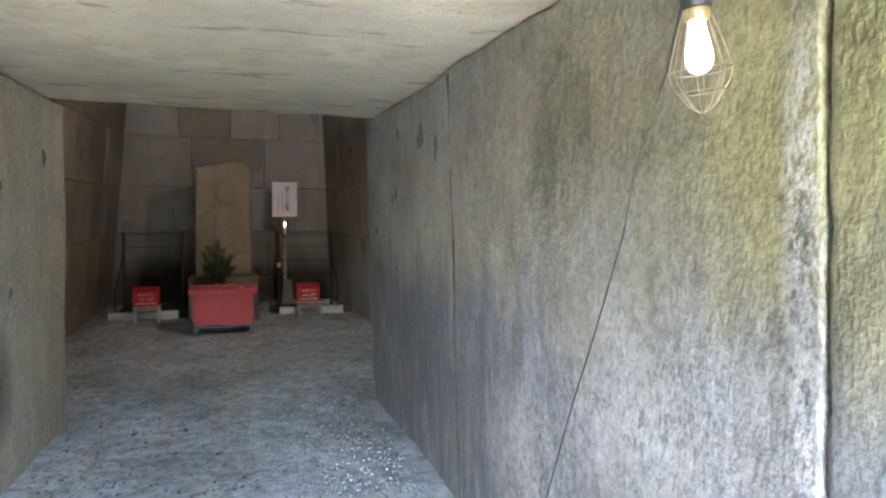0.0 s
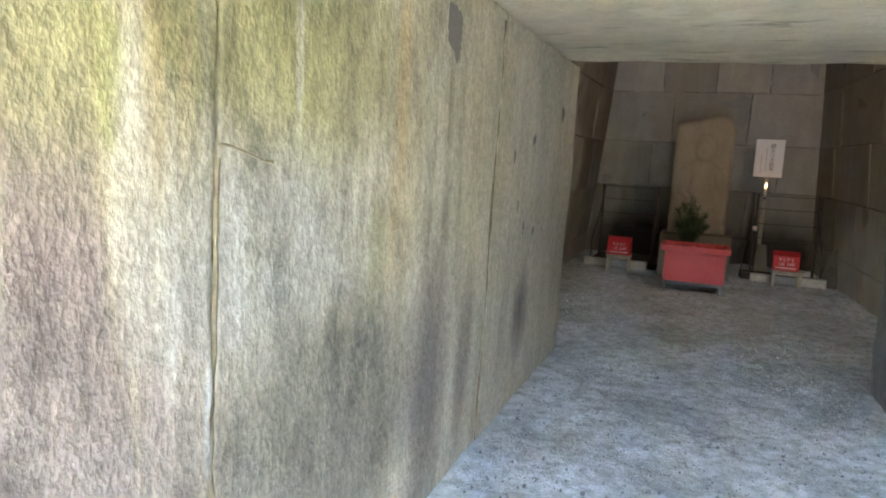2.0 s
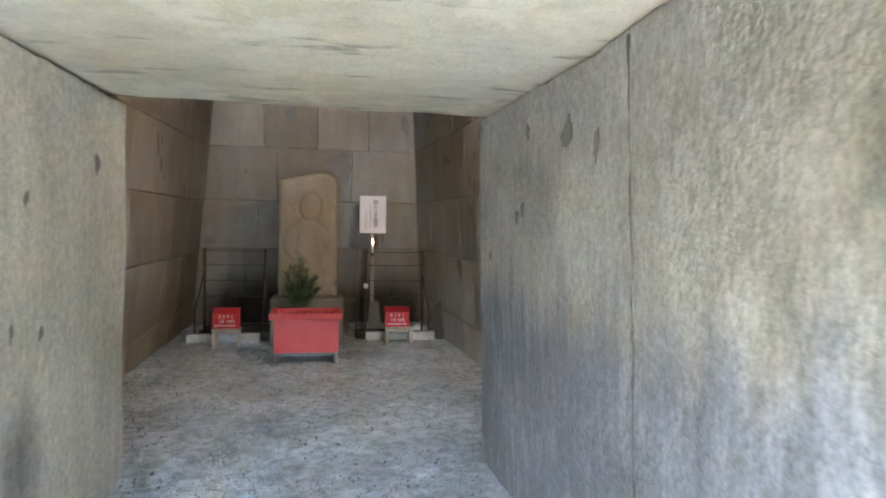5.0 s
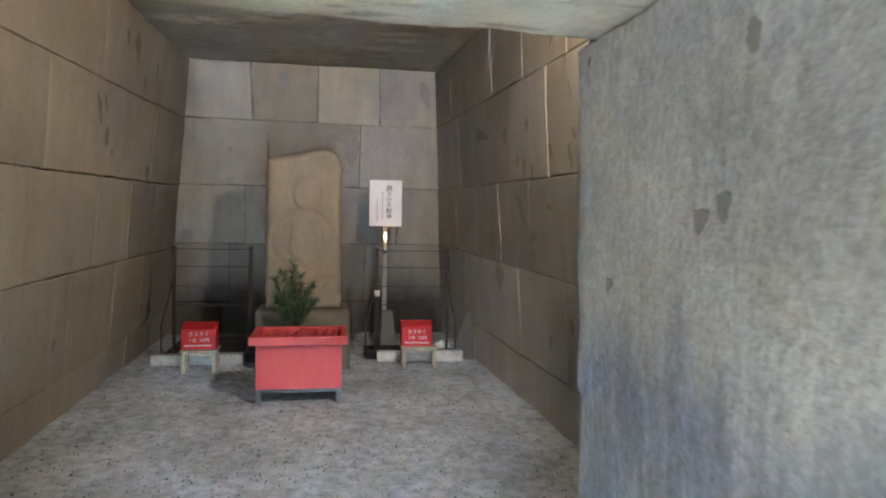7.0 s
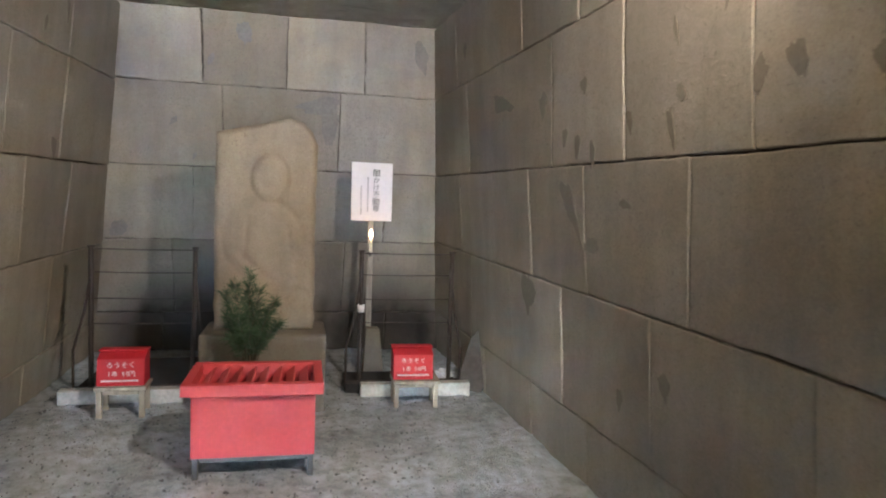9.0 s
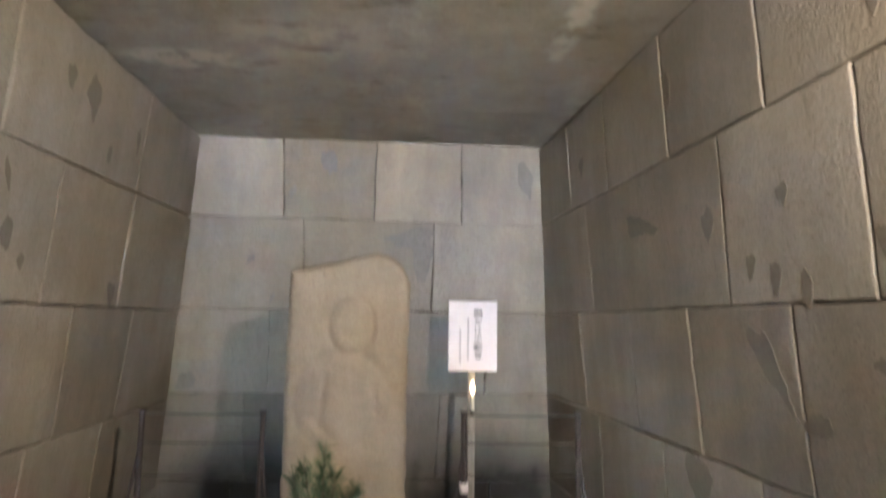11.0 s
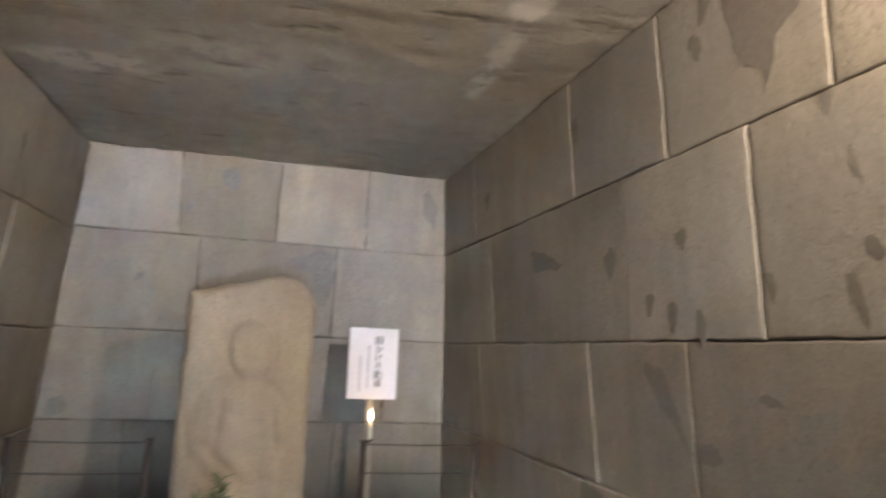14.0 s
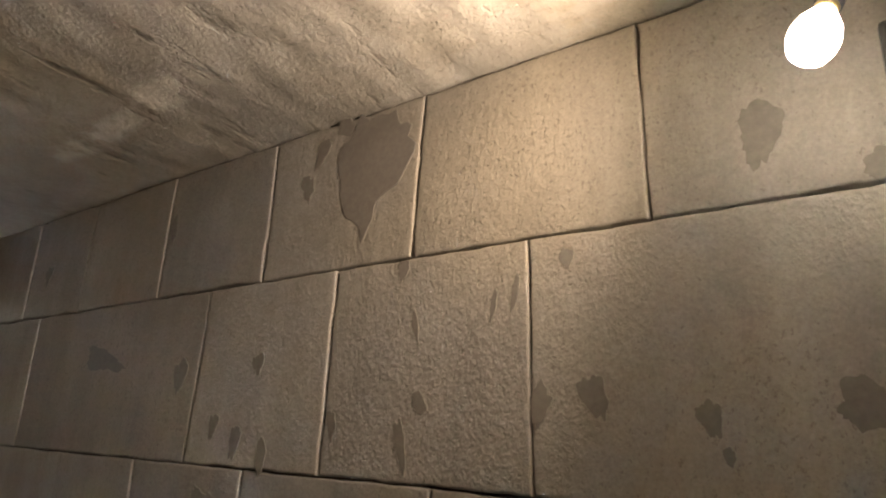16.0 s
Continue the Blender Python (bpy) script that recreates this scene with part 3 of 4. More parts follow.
def solid(name, face, u0, u1, z0, z1, inward, back, material, label, nu=10, nz=6, sink=0.035):
    """A thick wall behind the face: front sunk to the depth of the joints."""
    bm = bmesh.new()
    n = Vector(inward)
    front = [[bm.verts.new(face(lerp(u0, u1, i / nu), lerp(z0, z1, j / nz)) - n * sink) for j in range(nz + 1)] for i in range(nu + 1)]
    rear = [[bm.verts.new(face(lerp(u0, u1, i / nu), lerp(z0, z1, j / nz)) - n * back) for j in range(nz + 1)] for i in range(nu + 1)]
    for g in (front, rear):
        for i in range(nu):
            for j in range(nz):
                bm.faces.new((g[i][j], g[i + 1][j], g[i + 1][j + 1], g[i][j + 1]))
    rim = [(i, 0) for i in range(nu)] + [(nu, j) for j in range(nz)] + [(i, nz) for i in range(nu, 0, -1)] + [(0, j) for j in range(nz, 0, -1)]
    for (a, b), (c, d) in zip(rim, rim[1:] + rim[:1]):
        bm.faces.new((front[a][b], front[c][d], rear[c][d], rear[a][b]))
    return tagged(part(name, bm, material), label, "wall", kind="structure")


def steps(length):
    """Divisions across a block: close at its rounded edges, wide inside."""
    edge = [0.0, 0.004, 0.010, 0.03]
    n = max(3, int(length / 0.055))
    inner = [lerp(0.03, length - 0.03, k / n) for k in range(1, n)]
    return [e / length for e in edge + inner + [length - q for q in reversed(edge)]]


def swell(u, z):
    return 0.006 * wave(u, z, 1.7, 2.2) + 0.002 * wave(u, z, 6.1, 4.0)


LAID = {}


def block(name, face, inward, corners, material, wall, seed, proud=0.0, gap=0.0034, rough=1.0, depth=0.06, label="", tilt=0.0, worn_edge=(0.004, 0.0022)):
    """One dressed stone: rounded, worn edges and an uneven face. corners: (u, z) lower left, lower right, upper right, upper left."""
    (ua, za), (ub, zb), (uc, zc), (ud, zd) = corners
    wide, high = max(ub - ua, 0.1), max(zd - za, 0.1)
    LAID.setdefault(wall.name, []).append((ua, ub, za, zd, proud, rough, tilt))
    n = Vector(inward)
    S, T = steps(wide), steps(high)
    bm = bmesh.new()
    grid = []
    for s in S:
        col = []
        for t in T:
            u = lerp(lerp(ua, ub, s), lerp(ud, uc, s), t)
            z = lerp(lerp(za, zb, s), lerp(zd, zc, s), t)
            ds, dt = min(s, 1 - s) * wide, min(t, 1 - t) * high
            d = min(ds, dt)
            wob = rough * (0.007 * wave(u * 9 + seed, z * 9, seed, 1.0) + 0.006 * wave(u * 24 + seed, z * 24, seed, 1.0))
            # push the outline in by the joint's half width
            u += (gap + max(wob, -gap * 0.6)) * max(0.0, 1 - ds / 0.05) * (1 if s < 0.5 else -1)
            z += (gap + max(rough * (0.007 * wave(u * 7, z * 3 + seed, seed, 1.0) + 0.006 * wave(u * 24, z * 24 + seed, seed, 1.0)), -gap * 0.6)) * max(0.0, 1 - dt / 0.05) * (1 if t < 0.5 else -1)
            worn = 1.0 + 0.9 * wave(u, z + seed, 0.3, 6.0)
            h = proud + tilt * (1 - 2 * s) - worn_edge[0] * worn * math.exp(-d / worn_edge[1]) + rough * swell(u, z)
            col.append(bm.verts.new(face(u, z) + n * h))
        grid.append(col)
    a, b = len(S), len(T)
    for i in range(a - 1):
        for j in range(b - 1):
            bm.faces.new((grid[i][j], grid[i + 1][j], grid[i + 1][j + 1], grid[i][j + 1]))
    rim = [grid[i][0] for i in range(a - 1)] + [grid[-1][j] for j in range(b - 1)] + [grid[i][-1] for i in range(a - 1, 0, -1)] + [grid[0][j] for j in range(b - 1, 0, -1)]
    low = [bm.verts.new(v.co - n * depth) for v in rim]
    for k in range(len(rim)):
        bm.faces.new((rim[k], low[k], low[(k + 1) % len(rim)], rim[(k + 1) % len(rim)]))
    return part(name, bm, material, wall, label, smooth=True)


def courses(wall, face, inward, u0, u1, beds, joints, material, rng, lower=None, chosen=()):
    """Lays the stones of a wall. beds: (height at u0, height at u1) from the ground up; joints: a list of u for each course."""
    count = 0
    for k, cuts in enumerate(joints):
        cuts = [u0] + cuts + [u1]
        at = lambda row, u: lerp(beds[row][0], beds[row][1], (u - u0) / (u1 - u0))
        lean = [0.0] + [rng.uniform(-0.012, 0.012) for _ in cuts[1:-1]] + [0.0]
        for i in range(len(cuts) - 1):
            a, b, la, lb = cuts[i], cuts[i + 1], lean[i], lean[i + 1]
            corners = ((a - la, at(k, a)), (b - lb, at(k, b)), (b + lb, at(k + 1, b)), (a + la, at(k + 1, a)))
            block("stone_block", face, inward, corners, dict(chosen).get((k, i), lower if lower and k < 2 else material), wall, rng.uniform(0, 50), rng.uniform(-0.003, 0.003), tilt=0.0 if inward[1] else 0.0010)
            count += 1
    return count


# ---- floor, ground and ceilings ----
def floor_z(x, y):
    t = max(min((y - 5.5) / 2.9, 1), 0)
    return 0.03 * t * t * (3 - 2 * t) - 0.035 * math.exp(-((y - 4.4) / 1.1) ** 2) + 0.012 * wave(x, y, 0, 2.4) + 0.012 * wave(x, y, 4, 8.0) + 0.007 * wave(x, y, 9, 17.0)


def gravel_floor():
    bm = bmesh.new()
    nx, ny = 90, 330
    rows = []
    for j in range(ny + 1):
        y = lerp(-2.0, 10.35, j / ny)
        half = (-1.02, 1.25) if y < 4.36 else (-1.75, 2.0)
        rows.append([bm.verts.new((x, y, floor_z(x, y))) for x in (lerp(half[0], half[1], i / nx) for i in range(nx + 1))])
    for j in range(ny):
        for i in range(nx):
            bm.faces.new((rows[j][i], rows[j][i + 1], rows[j + 1][i + 1], rows[j + 1][i]))
    return tagged(part("floor", bm, GRAVEL, None, "", True), "grey crushed gravel floor, trodden and uneven", "floor", kind="structure")


def chips():
    """Loose stone chips lying on the floor."""
    rng = random.Random(4)
    verts, faces = [], []
    ico = bmesh.new()
    bmesh.ops.create_icosphere(ico, subdivisions=1, radius=1)
    base = [v.co.copy() for v in ico.verts]
    tri = [[v.index for v in f.verts] for f in ico.faces]
    ico.free()
    for _ in range(11000):
        y = rng.uniform(0.9, 9.9)
        x = rng.uniform(-0.78, 1.0) if y < 4.4 else rng.uniform(-1.42, 1.55)
        r = rng.choice((0.003, 0.0035, 0.0045, 0.0055, 0.007)) * rng.uniform(0.8, 1.3)
        if rng.random() < 0.02:
            r *= 1.7
        turn = Euler((rng.uniform(0, 6), rng.uniform(0, 6), rng.uniform(0, 6))).to_matrix()
        sq = Vector((rng.uniform(0.7, 1.5), rng.uniform(0.7, 1.4), rng.uniform(0.45, 0.9)))
        at = Vector((x, y, floor_z(x, y) + r * 0.25))
        k = len(verts)
        for v in base:
            q = turn @ Vector((v.x * sq.x, v.y * sq.y, v.z * sq.z)) * r * rng.uniform(0.8, 1.15)
            verts.append(at + q)
        faces += [[k + i for i in f] for f in tri]
    me = bpy.data.meshes.new("gravel_chips")
    me.from_pydata(verts, [], faces)
    me.materials.append(PEBBLE)
    return tagged(new("gravel_chips", me), "loose grey and pale stone chips scattered on the floor", "gravel", kind="stuff")


def slab_sheet(name, x0, x1, y0, y1, under, top, material, label, nx=40, ny=70, amp=0.010, seed=0.0, skew=0.0):
    """A roof slab with a rough-hewn underside."""
    bm = bmesh.new()
    lowg, topg = [], []
    for i in range(nx + 1):
        a, b = [], []
        for j in range(ny + 1):
            x, y = lerp(x0, x1, i / nx), lerp(y0, y1 + skew * i / nx, j / ny)
            e = min(j / ny, 1 - j / ny) * (y1 - y0)
            h = under(y) + amp * wave(x, y, seed, 1.6) + amp * 0.5 * wave(x * 0.6, y * 1.6, seed, 6) + 0.02 * math.exp(-e / 0.015) * (1 + 0.8 * wave(x, y, seed, 5))
            a.append(bm.verts.new((x, y, h)))
            b.append(bm.verts.new((x, y, top)))
        lowg.append(a)
        topg.append(b)
    for g in (lowg, topg):
        for i in range(nx):
            for j in range(ny):
                bm.faces.new((g[i][j], g[i + 1][j], g[i + 1][j + 1], g[i][j + 1]))
    rim = [(i, 0) for i in range(nx)] + [(nx, j) for j in range(ny)] + [(i, ny) for i in range(nx, 0, -1)] + [(0, j) for j in range(ny, 0, -1)]
    for (a, b), (c, d) in zip(rim, rim[1:] + rim[:1]):
        bm.faces.new((lowg[a][b], lowg[c][d], topg[c][d], topg[a][b]))
    return tagged(part(name, bm, material, None, "", True), label, "ceiling", kind="structure")


gravel_floor()
gm = bmesh.new()
bmesh.ops.create_grid(gm, x_segments=60, y_segments=60, size=400)
for v in gm.verts:
    v.co.z = -0.06
tagged(part("ground", gm, EARTH), "pale trodden earth outside the passage", "ground", kind="structure")

# added wall, out of view: keeps low sky light off the chamber's far end
bm = box(-1.4, 16, -7.6, -7.0, -0.2, 2.4, 0.03)
tagged(part("wall_outside", bm, PLINTH), "plain unseen wall added outside to cut low daylight into the passage", "wall", kind="structure")

slab_sheet("ceiling_passage", -1.15, 1.35, ROOF, 4.40, roof_under, 2.3, LINTEL, "rough-hewn tuff roof slab over the passage", 60, 110, 0.010, 3.0, 0.18)
slab_sheet("ceiling", -1.75, 2.0, 4.30, 10.3, lambda y: CEIL, 3.3, CEILING, "plastered and rough-hewn tuff ceiling of the chamber", 110, 190, 0.016, 8.0)

# ---- walls ----
rng = random.Random(11)
wall_north = solid("wall_north", north_face, -1.75, 1.85, -0.1, CEIL + 0.12, (0, -1, 0), 0.5, JOINT, "grey dressed tuff block wall at the back of the chamber")
wall_east = solid("wall_east", east_face, 4.40, 10.2, -0.1, CEIL + 0.12, (-1, 0, 0), 0.6, JOINT, "brown-grey dressed tuff block wall of the chamber with dark patches")
wall_west = solid("wall_west", west_face, 4.40, 10.2, -0.1, CEIL + 0.12, (1, 0, 0), 0.6, JOINT, "brown-grey dressed tuff block wall of the chamber")
wall_passage_east = solid("wall_passage_east", lambda y, z: pass_east(y, z * roof_under(y) / 1.74), MOUTH, 4.585, -0.1, 1.76, (-1, 0, 0), 0.5, JOINT, "mossy and damp-stained tuff slab wall of the passage")
wall_passage_west = solid("wall_passage_west", lambda y, z: pass_west(y, z * roof_under(y) / 1.74), MOUTH, 4.545, -0.1, 1.76, (1, 0, 0), 0.5, JOINT, "yellow-green stained tuff slab wall of the passage")

# the wall round the passage's inner mouth
for nm, x0, x1, z0, z1 in (("wall_south_east", 1.115, 2.3, -0.1, 3.2), ("wall_south_west", -2.0, -0.885, -0.1, 3.2), ("wall_south_lintel", -0.92, 1.15, 1.938, 3.19)):
    tagged(part(nm, box(x0, x1, 4.16, {"wall_south_east": 4.59, "wall_south_west": 4.55}.get(nm, 4.378), z0, z1, 0.01), CHAMBER), "plain tuff wall around the inner mouth of the passage", "wall", kind="structure")

courses(wall_east, east_face, (-1, 0, 0), 4.39, 10.02,
        [(-0.05, -0.05), (0.30, 0.40), (0.92, 1.06), (1.575, 1.655), (2.285, 2.315), (CEIL - 0.012, CEIL - 0.012)],
        [[5.2, 6.05, 6.88, 7.61, 8.5], [5.45, 6.3, 7.15, 7.94, 8.8], [5.2, 6.05, 6.87, 7.57, 8.2, 9.0], [5.73, 6.50, 7.23, 8.73], [5.39, 6.16, 6.91, 7.62, 8.34, 8.97]], CHAMBER, rng)
courses(wall_west, west_face, (1, 0, 0), 4.39, 10.02,
        [(-0.05, -0.05), (0.22, 0.33), (0.90, 0.985), (1.54, 1.635), (2.18, 2.32), (CEIL - 0.012, CEIL - 0.012)],
        [[5.4, 6.1, 6.88, 7.7, 8.46, 9.2], [5.3, 6.2, 7.1, 8.0, 8.8], [5.5, 6.4, 7.5, 8.22, 8.97], [5.6, 6.6, 7.9, 8.71], [5.4, 6.4, 7.40, 8.7]], CHAMBER, rng)
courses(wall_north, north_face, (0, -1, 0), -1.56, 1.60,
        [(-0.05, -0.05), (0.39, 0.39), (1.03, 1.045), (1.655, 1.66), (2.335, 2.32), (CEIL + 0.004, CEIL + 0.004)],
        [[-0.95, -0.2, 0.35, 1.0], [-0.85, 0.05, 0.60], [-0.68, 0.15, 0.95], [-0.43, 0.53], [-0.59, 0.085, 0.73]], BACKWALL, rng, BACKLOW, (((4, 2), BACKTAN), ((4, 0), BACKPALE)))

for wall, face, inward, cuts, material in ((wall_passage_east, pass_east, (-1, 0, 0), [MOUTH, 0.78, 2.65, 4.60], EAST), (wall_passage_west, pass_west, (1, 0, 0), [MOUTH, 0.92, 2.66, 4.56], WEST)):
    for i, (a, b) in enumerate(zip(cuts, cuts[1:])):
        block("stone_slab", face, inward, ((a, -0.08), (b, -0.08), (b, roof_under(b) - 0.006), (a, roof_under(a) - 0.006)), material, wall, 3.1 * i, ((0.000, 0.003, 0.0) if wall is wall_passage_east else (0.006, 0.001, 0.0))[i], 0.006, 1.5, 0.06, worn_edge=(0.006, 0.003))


# ---- mortar patches and scars on the walls ----
def patch(face, inward, wall, u, z, a, b, angle, material=MORTAR, name="mortar_patch", label="", taper=0.45, lift=0.0017):
    """A thin, ragged smear of mortar on a wall face: half length a, half width b."""
    bm = bmesh.new()
    n = Vector(inward)
    ca, sa = math.cos(radians(angle)), math.sin(radians(angle))
    ua, ub, _, _, proud, rough, tilt = next((q for q in LAID[wall.name] if q[0] <= u <= q[1] and q[2] <= z <= q[3]), (0, 1, 0, 0, 0.0, 1.0, 0.0))
    turns = 44
    rings = []
    for r, h in ((1.0, -0.003), (0.985, lift), (0.55, lift)):
        ring = []
        for k in range(turns):
            w = k * math.tau / turns
            c, t = math.cos(w), math.sin(w)
            rag = r * (1 + 0.42 * wave(c * 1.3 + u * 3, t * 1.3, z * 5, 1.0) + 0.22 * wave(c * 4 + u, t * 4, z, 1.0) + 0.10 * wave(c * 9 + u, t * 9, z, 1.0))
            # drawn out to a blunt end and a thin one
            p, q = a * rag * c, b * rag * t * (1.15 + taper * c)
            uu, zz = u + p * ca - q * sa, z + p * sa + q * ca
            ring.append(bm.verts.new(face(uu, zz) + n * (h + proud + tilt * (1 - 2 * (uu - ua) / (ub - ua)) + rough * swell(uu, zz))))
        rings.append(ring)
    for r0, r1 in zip(rings, rings[1:]):
        for k in range(turns):
            bm.faces.new((r0[k], r0[(k + 1) % turns], r1[(k + 1) % turns], r1[k]))
    bm.faces.new(rings[-1])
    return part(name, bm, material, wall, label)


for u, z, a, b, ang in ((7.02, 1.39, 0.19, 0.038, 52), (6.82, 1.22, 0.09, 0.03, 175), (7.61, 0.885, 0.12, 0.075, 95), (6.70, 2.65, 0.05, 0.028, 80), (6.64, 2.78, 0.07, 0.026, 110), (6.52, 2.86, 0.05, 0.03, 40),
                        (7.97, 2.04, 0.17, 0.045, 14), (7.35, 1.947, 0.07, 0.035, 95), (6.853, 1.979, 0.036, 0.028, 90), (7.08, 1.761, 0.05, 0.022, 100), (6.94, 1.70, 0.06, 0.026, 100), (6.785, 1.655, 0.06, 0.022, 95), (6.165, 1.70, 0.08, 0.016, 75), (6.46, 1.76, 0.05, 0.016, 80),
                        (5.545, 1.84, 0.060, 0.026, 68), (5.70, 1.82, 0.055, 0.022, 100), (5.27, 1.79, 0.042, 0.024, 70), (6.10, 1.83, 0.035, 0.02, 60), (5.11, 2.46, 0.085, 0.042, 95), (4.96, 1.82, 0.055, 0.042, 30), (4.87, 2.33, 0.035, 0.03, 20), (5.235, 1.71, 0.02, 0.012, 80),
                        (5.62, 2.22, 0.03, 0.016, 80), (6.2, 2.255, 0.035, 0.018, 95), (6.13, 2.06, 0.05, 0.010, 75), (5.85, 2.10, 0.05, 0.009, 100), (5.78, 2.13, 0.055, 0.010, 100), (6.5, 1.42, 0.05, 0.015, 10), (8.75, 2.55, 0.06, 0.03, 90), (7.57, 2.62, 0.07, 0.02, 85), (6.2, 0.7, 0.05, 0.03, 80), (6.55, 0.55, 0.05, 0.02, 95)):
    patch(east_face, (-1, 0, 0), wall_east, u, z, a, b, ang)
patch(east_face, (-1, 0, 0), wall_east, 6.375, 2.66, 0.235, 0.135, 97, taper=0.7)
for u, z, a, b, ang in ((8.05, 2.62, 0.10, 0.05, 110), (7.82, 2.64, 0.06, 0.03, 100), (7.39, 2.04, 0.10, 0.028, 115), (7.50, 2.10, 0.06, 0.016, 110), (7.56, 1.86, 0.07, 0.03, 100), (7.69, 1.77, 0.035, 0.02, 100), (8.62, 1.68, 0.06, 0.035, 100), (8.3, 2.4, 0.05, 0.02, 80), (8.62, 2.56, 0.08, 0.018, 95), (9.1, 0.38, 0.12, 0.02, 20), (6.9, 0.5, 0.05, 0.02, 80)):
    patch(west_face, (1, 0, 0), wall_west, u, z, a, b, ang)
for u, z, a, b, ang in ((-0.26, 2.74, 0.09, 0.055, 92), (-0.52, 2.52, 0.045, 0.02, 70), (1.22, 2.66, 0.13, 0.045, 105), (0.34, 2.2, 0.17, 0.06, 8), (0.45, 2.05, 0.20, 0.06, 92), (-0.82, 2.02, 0.045, 0.018, 50), (-1.28, 1.12, 0.07, 0.05, 30), (-0.66, 1.74, 0.03, 0.012, 70)):
    patch(north_face, (0, -1, 0), wall_north, u, z, a, b, ang, SMEAR)
for u, z, a, b, ang in ((3.20, 1.62, 0.062, 0.042, 150), (3.76, 1.365, 0.034, 0.020, 85), (3.85, 1.335, 0.032, 0.022, 95), (3.66, 1.69, 0.032, 0.018, 85), (2.93, 1.54, 0.05, 0.02, 100), (4.34, 1.14, 0.025, 0.014, 120), (4.50, 1.83, 0.014, 0.010, 90)):
    patch(pass_east, (-1, 0, 0), wall_passage_east, u, z, a, b, ang, lift=0.0026)
for u, z, a, b, ang in ((2.09, 1.64, 0.09, 0.06, 115), (4.12, 1.54, 0.05, 0.03, 80), (3.35, 1.35, 0.03, 0.014, 60), (3.0, 1.25, 0.03, 0.012, 80), (3.25, 0.9, 0.03, 0.012, 80), (3.5, 0.87, 0.03, 0.014, 60), (3.1, 1.02, 0.03, 0.01, 80)):
    patch(pass_west, (1, 0, 0), wall_passage_west, u, z, a, b, ang)



def joint_bead(face, inward, wall, ends, radius, sunk, material, name="joint_mortar", seed=0.0, wander=0.004):
    """Mortar lying in a joint or crack between two points (u, z) of a wall."""
    (u0, z0), (u1, z1) = ends
    n = Vector(inward)
    count = max(6, int(math.hypot(u1 - u0, z1 - z0) / 0.025))
    pts, radii = [], []
    for k in range(count + 1):
        t = k / count
        u, z = lerp(u0, u1, t), lerp(z0, z1, t)
        w = wander * (wave(u * 8 + seed, z * 8, seed, 1.0) + 0.6 * wave(u * 22, z * 22, seed, 1.0))
        across = w if abs(z1 - z0) > abs(u1 - u0) else 0.0
        pts.append(face(u + across, z + (0.0 if across else w)) - n * (sunk + 0.002 * wave(u, z, seed, 14)))
        radii.append(radius * (1 + 0.9 * wave(u + 3, z, seed, 12)))
    return part(name, tube(pts, radius, 6, radii), material, wall)


joint_bead(pass_west, (1, 0, 0), wall_passage_west, ((0.921, 0.0), (0.921, 1.20)), 0.0075, 0.003, OCHRE_MORTAR, seed=1.0, wander=0.006)
joint_bead(pass_west, (1, 0, 0), wall_passage_west, ((0.925, 1.222), (1.085, 1.196)), 0.0035, -0.002, OCHRE_MORTAR, "crack", 2.0, 0.012)
joint_bead(pass_west, (1, 0, 0), wall_passage_west, ((2.66, 0.0), (2.66, 1.80)), 0.0075, 0.002, OCHRE_MORTAR, seed=3.0, wander=0.003)
joint_bead(pass_east, (-1, 0, 0), wall_passage_east, ((2.65, 0.0), (2.65, 1.82)), 0.0080, 0.003, JOINT, seed=4.0, wander=0.003)


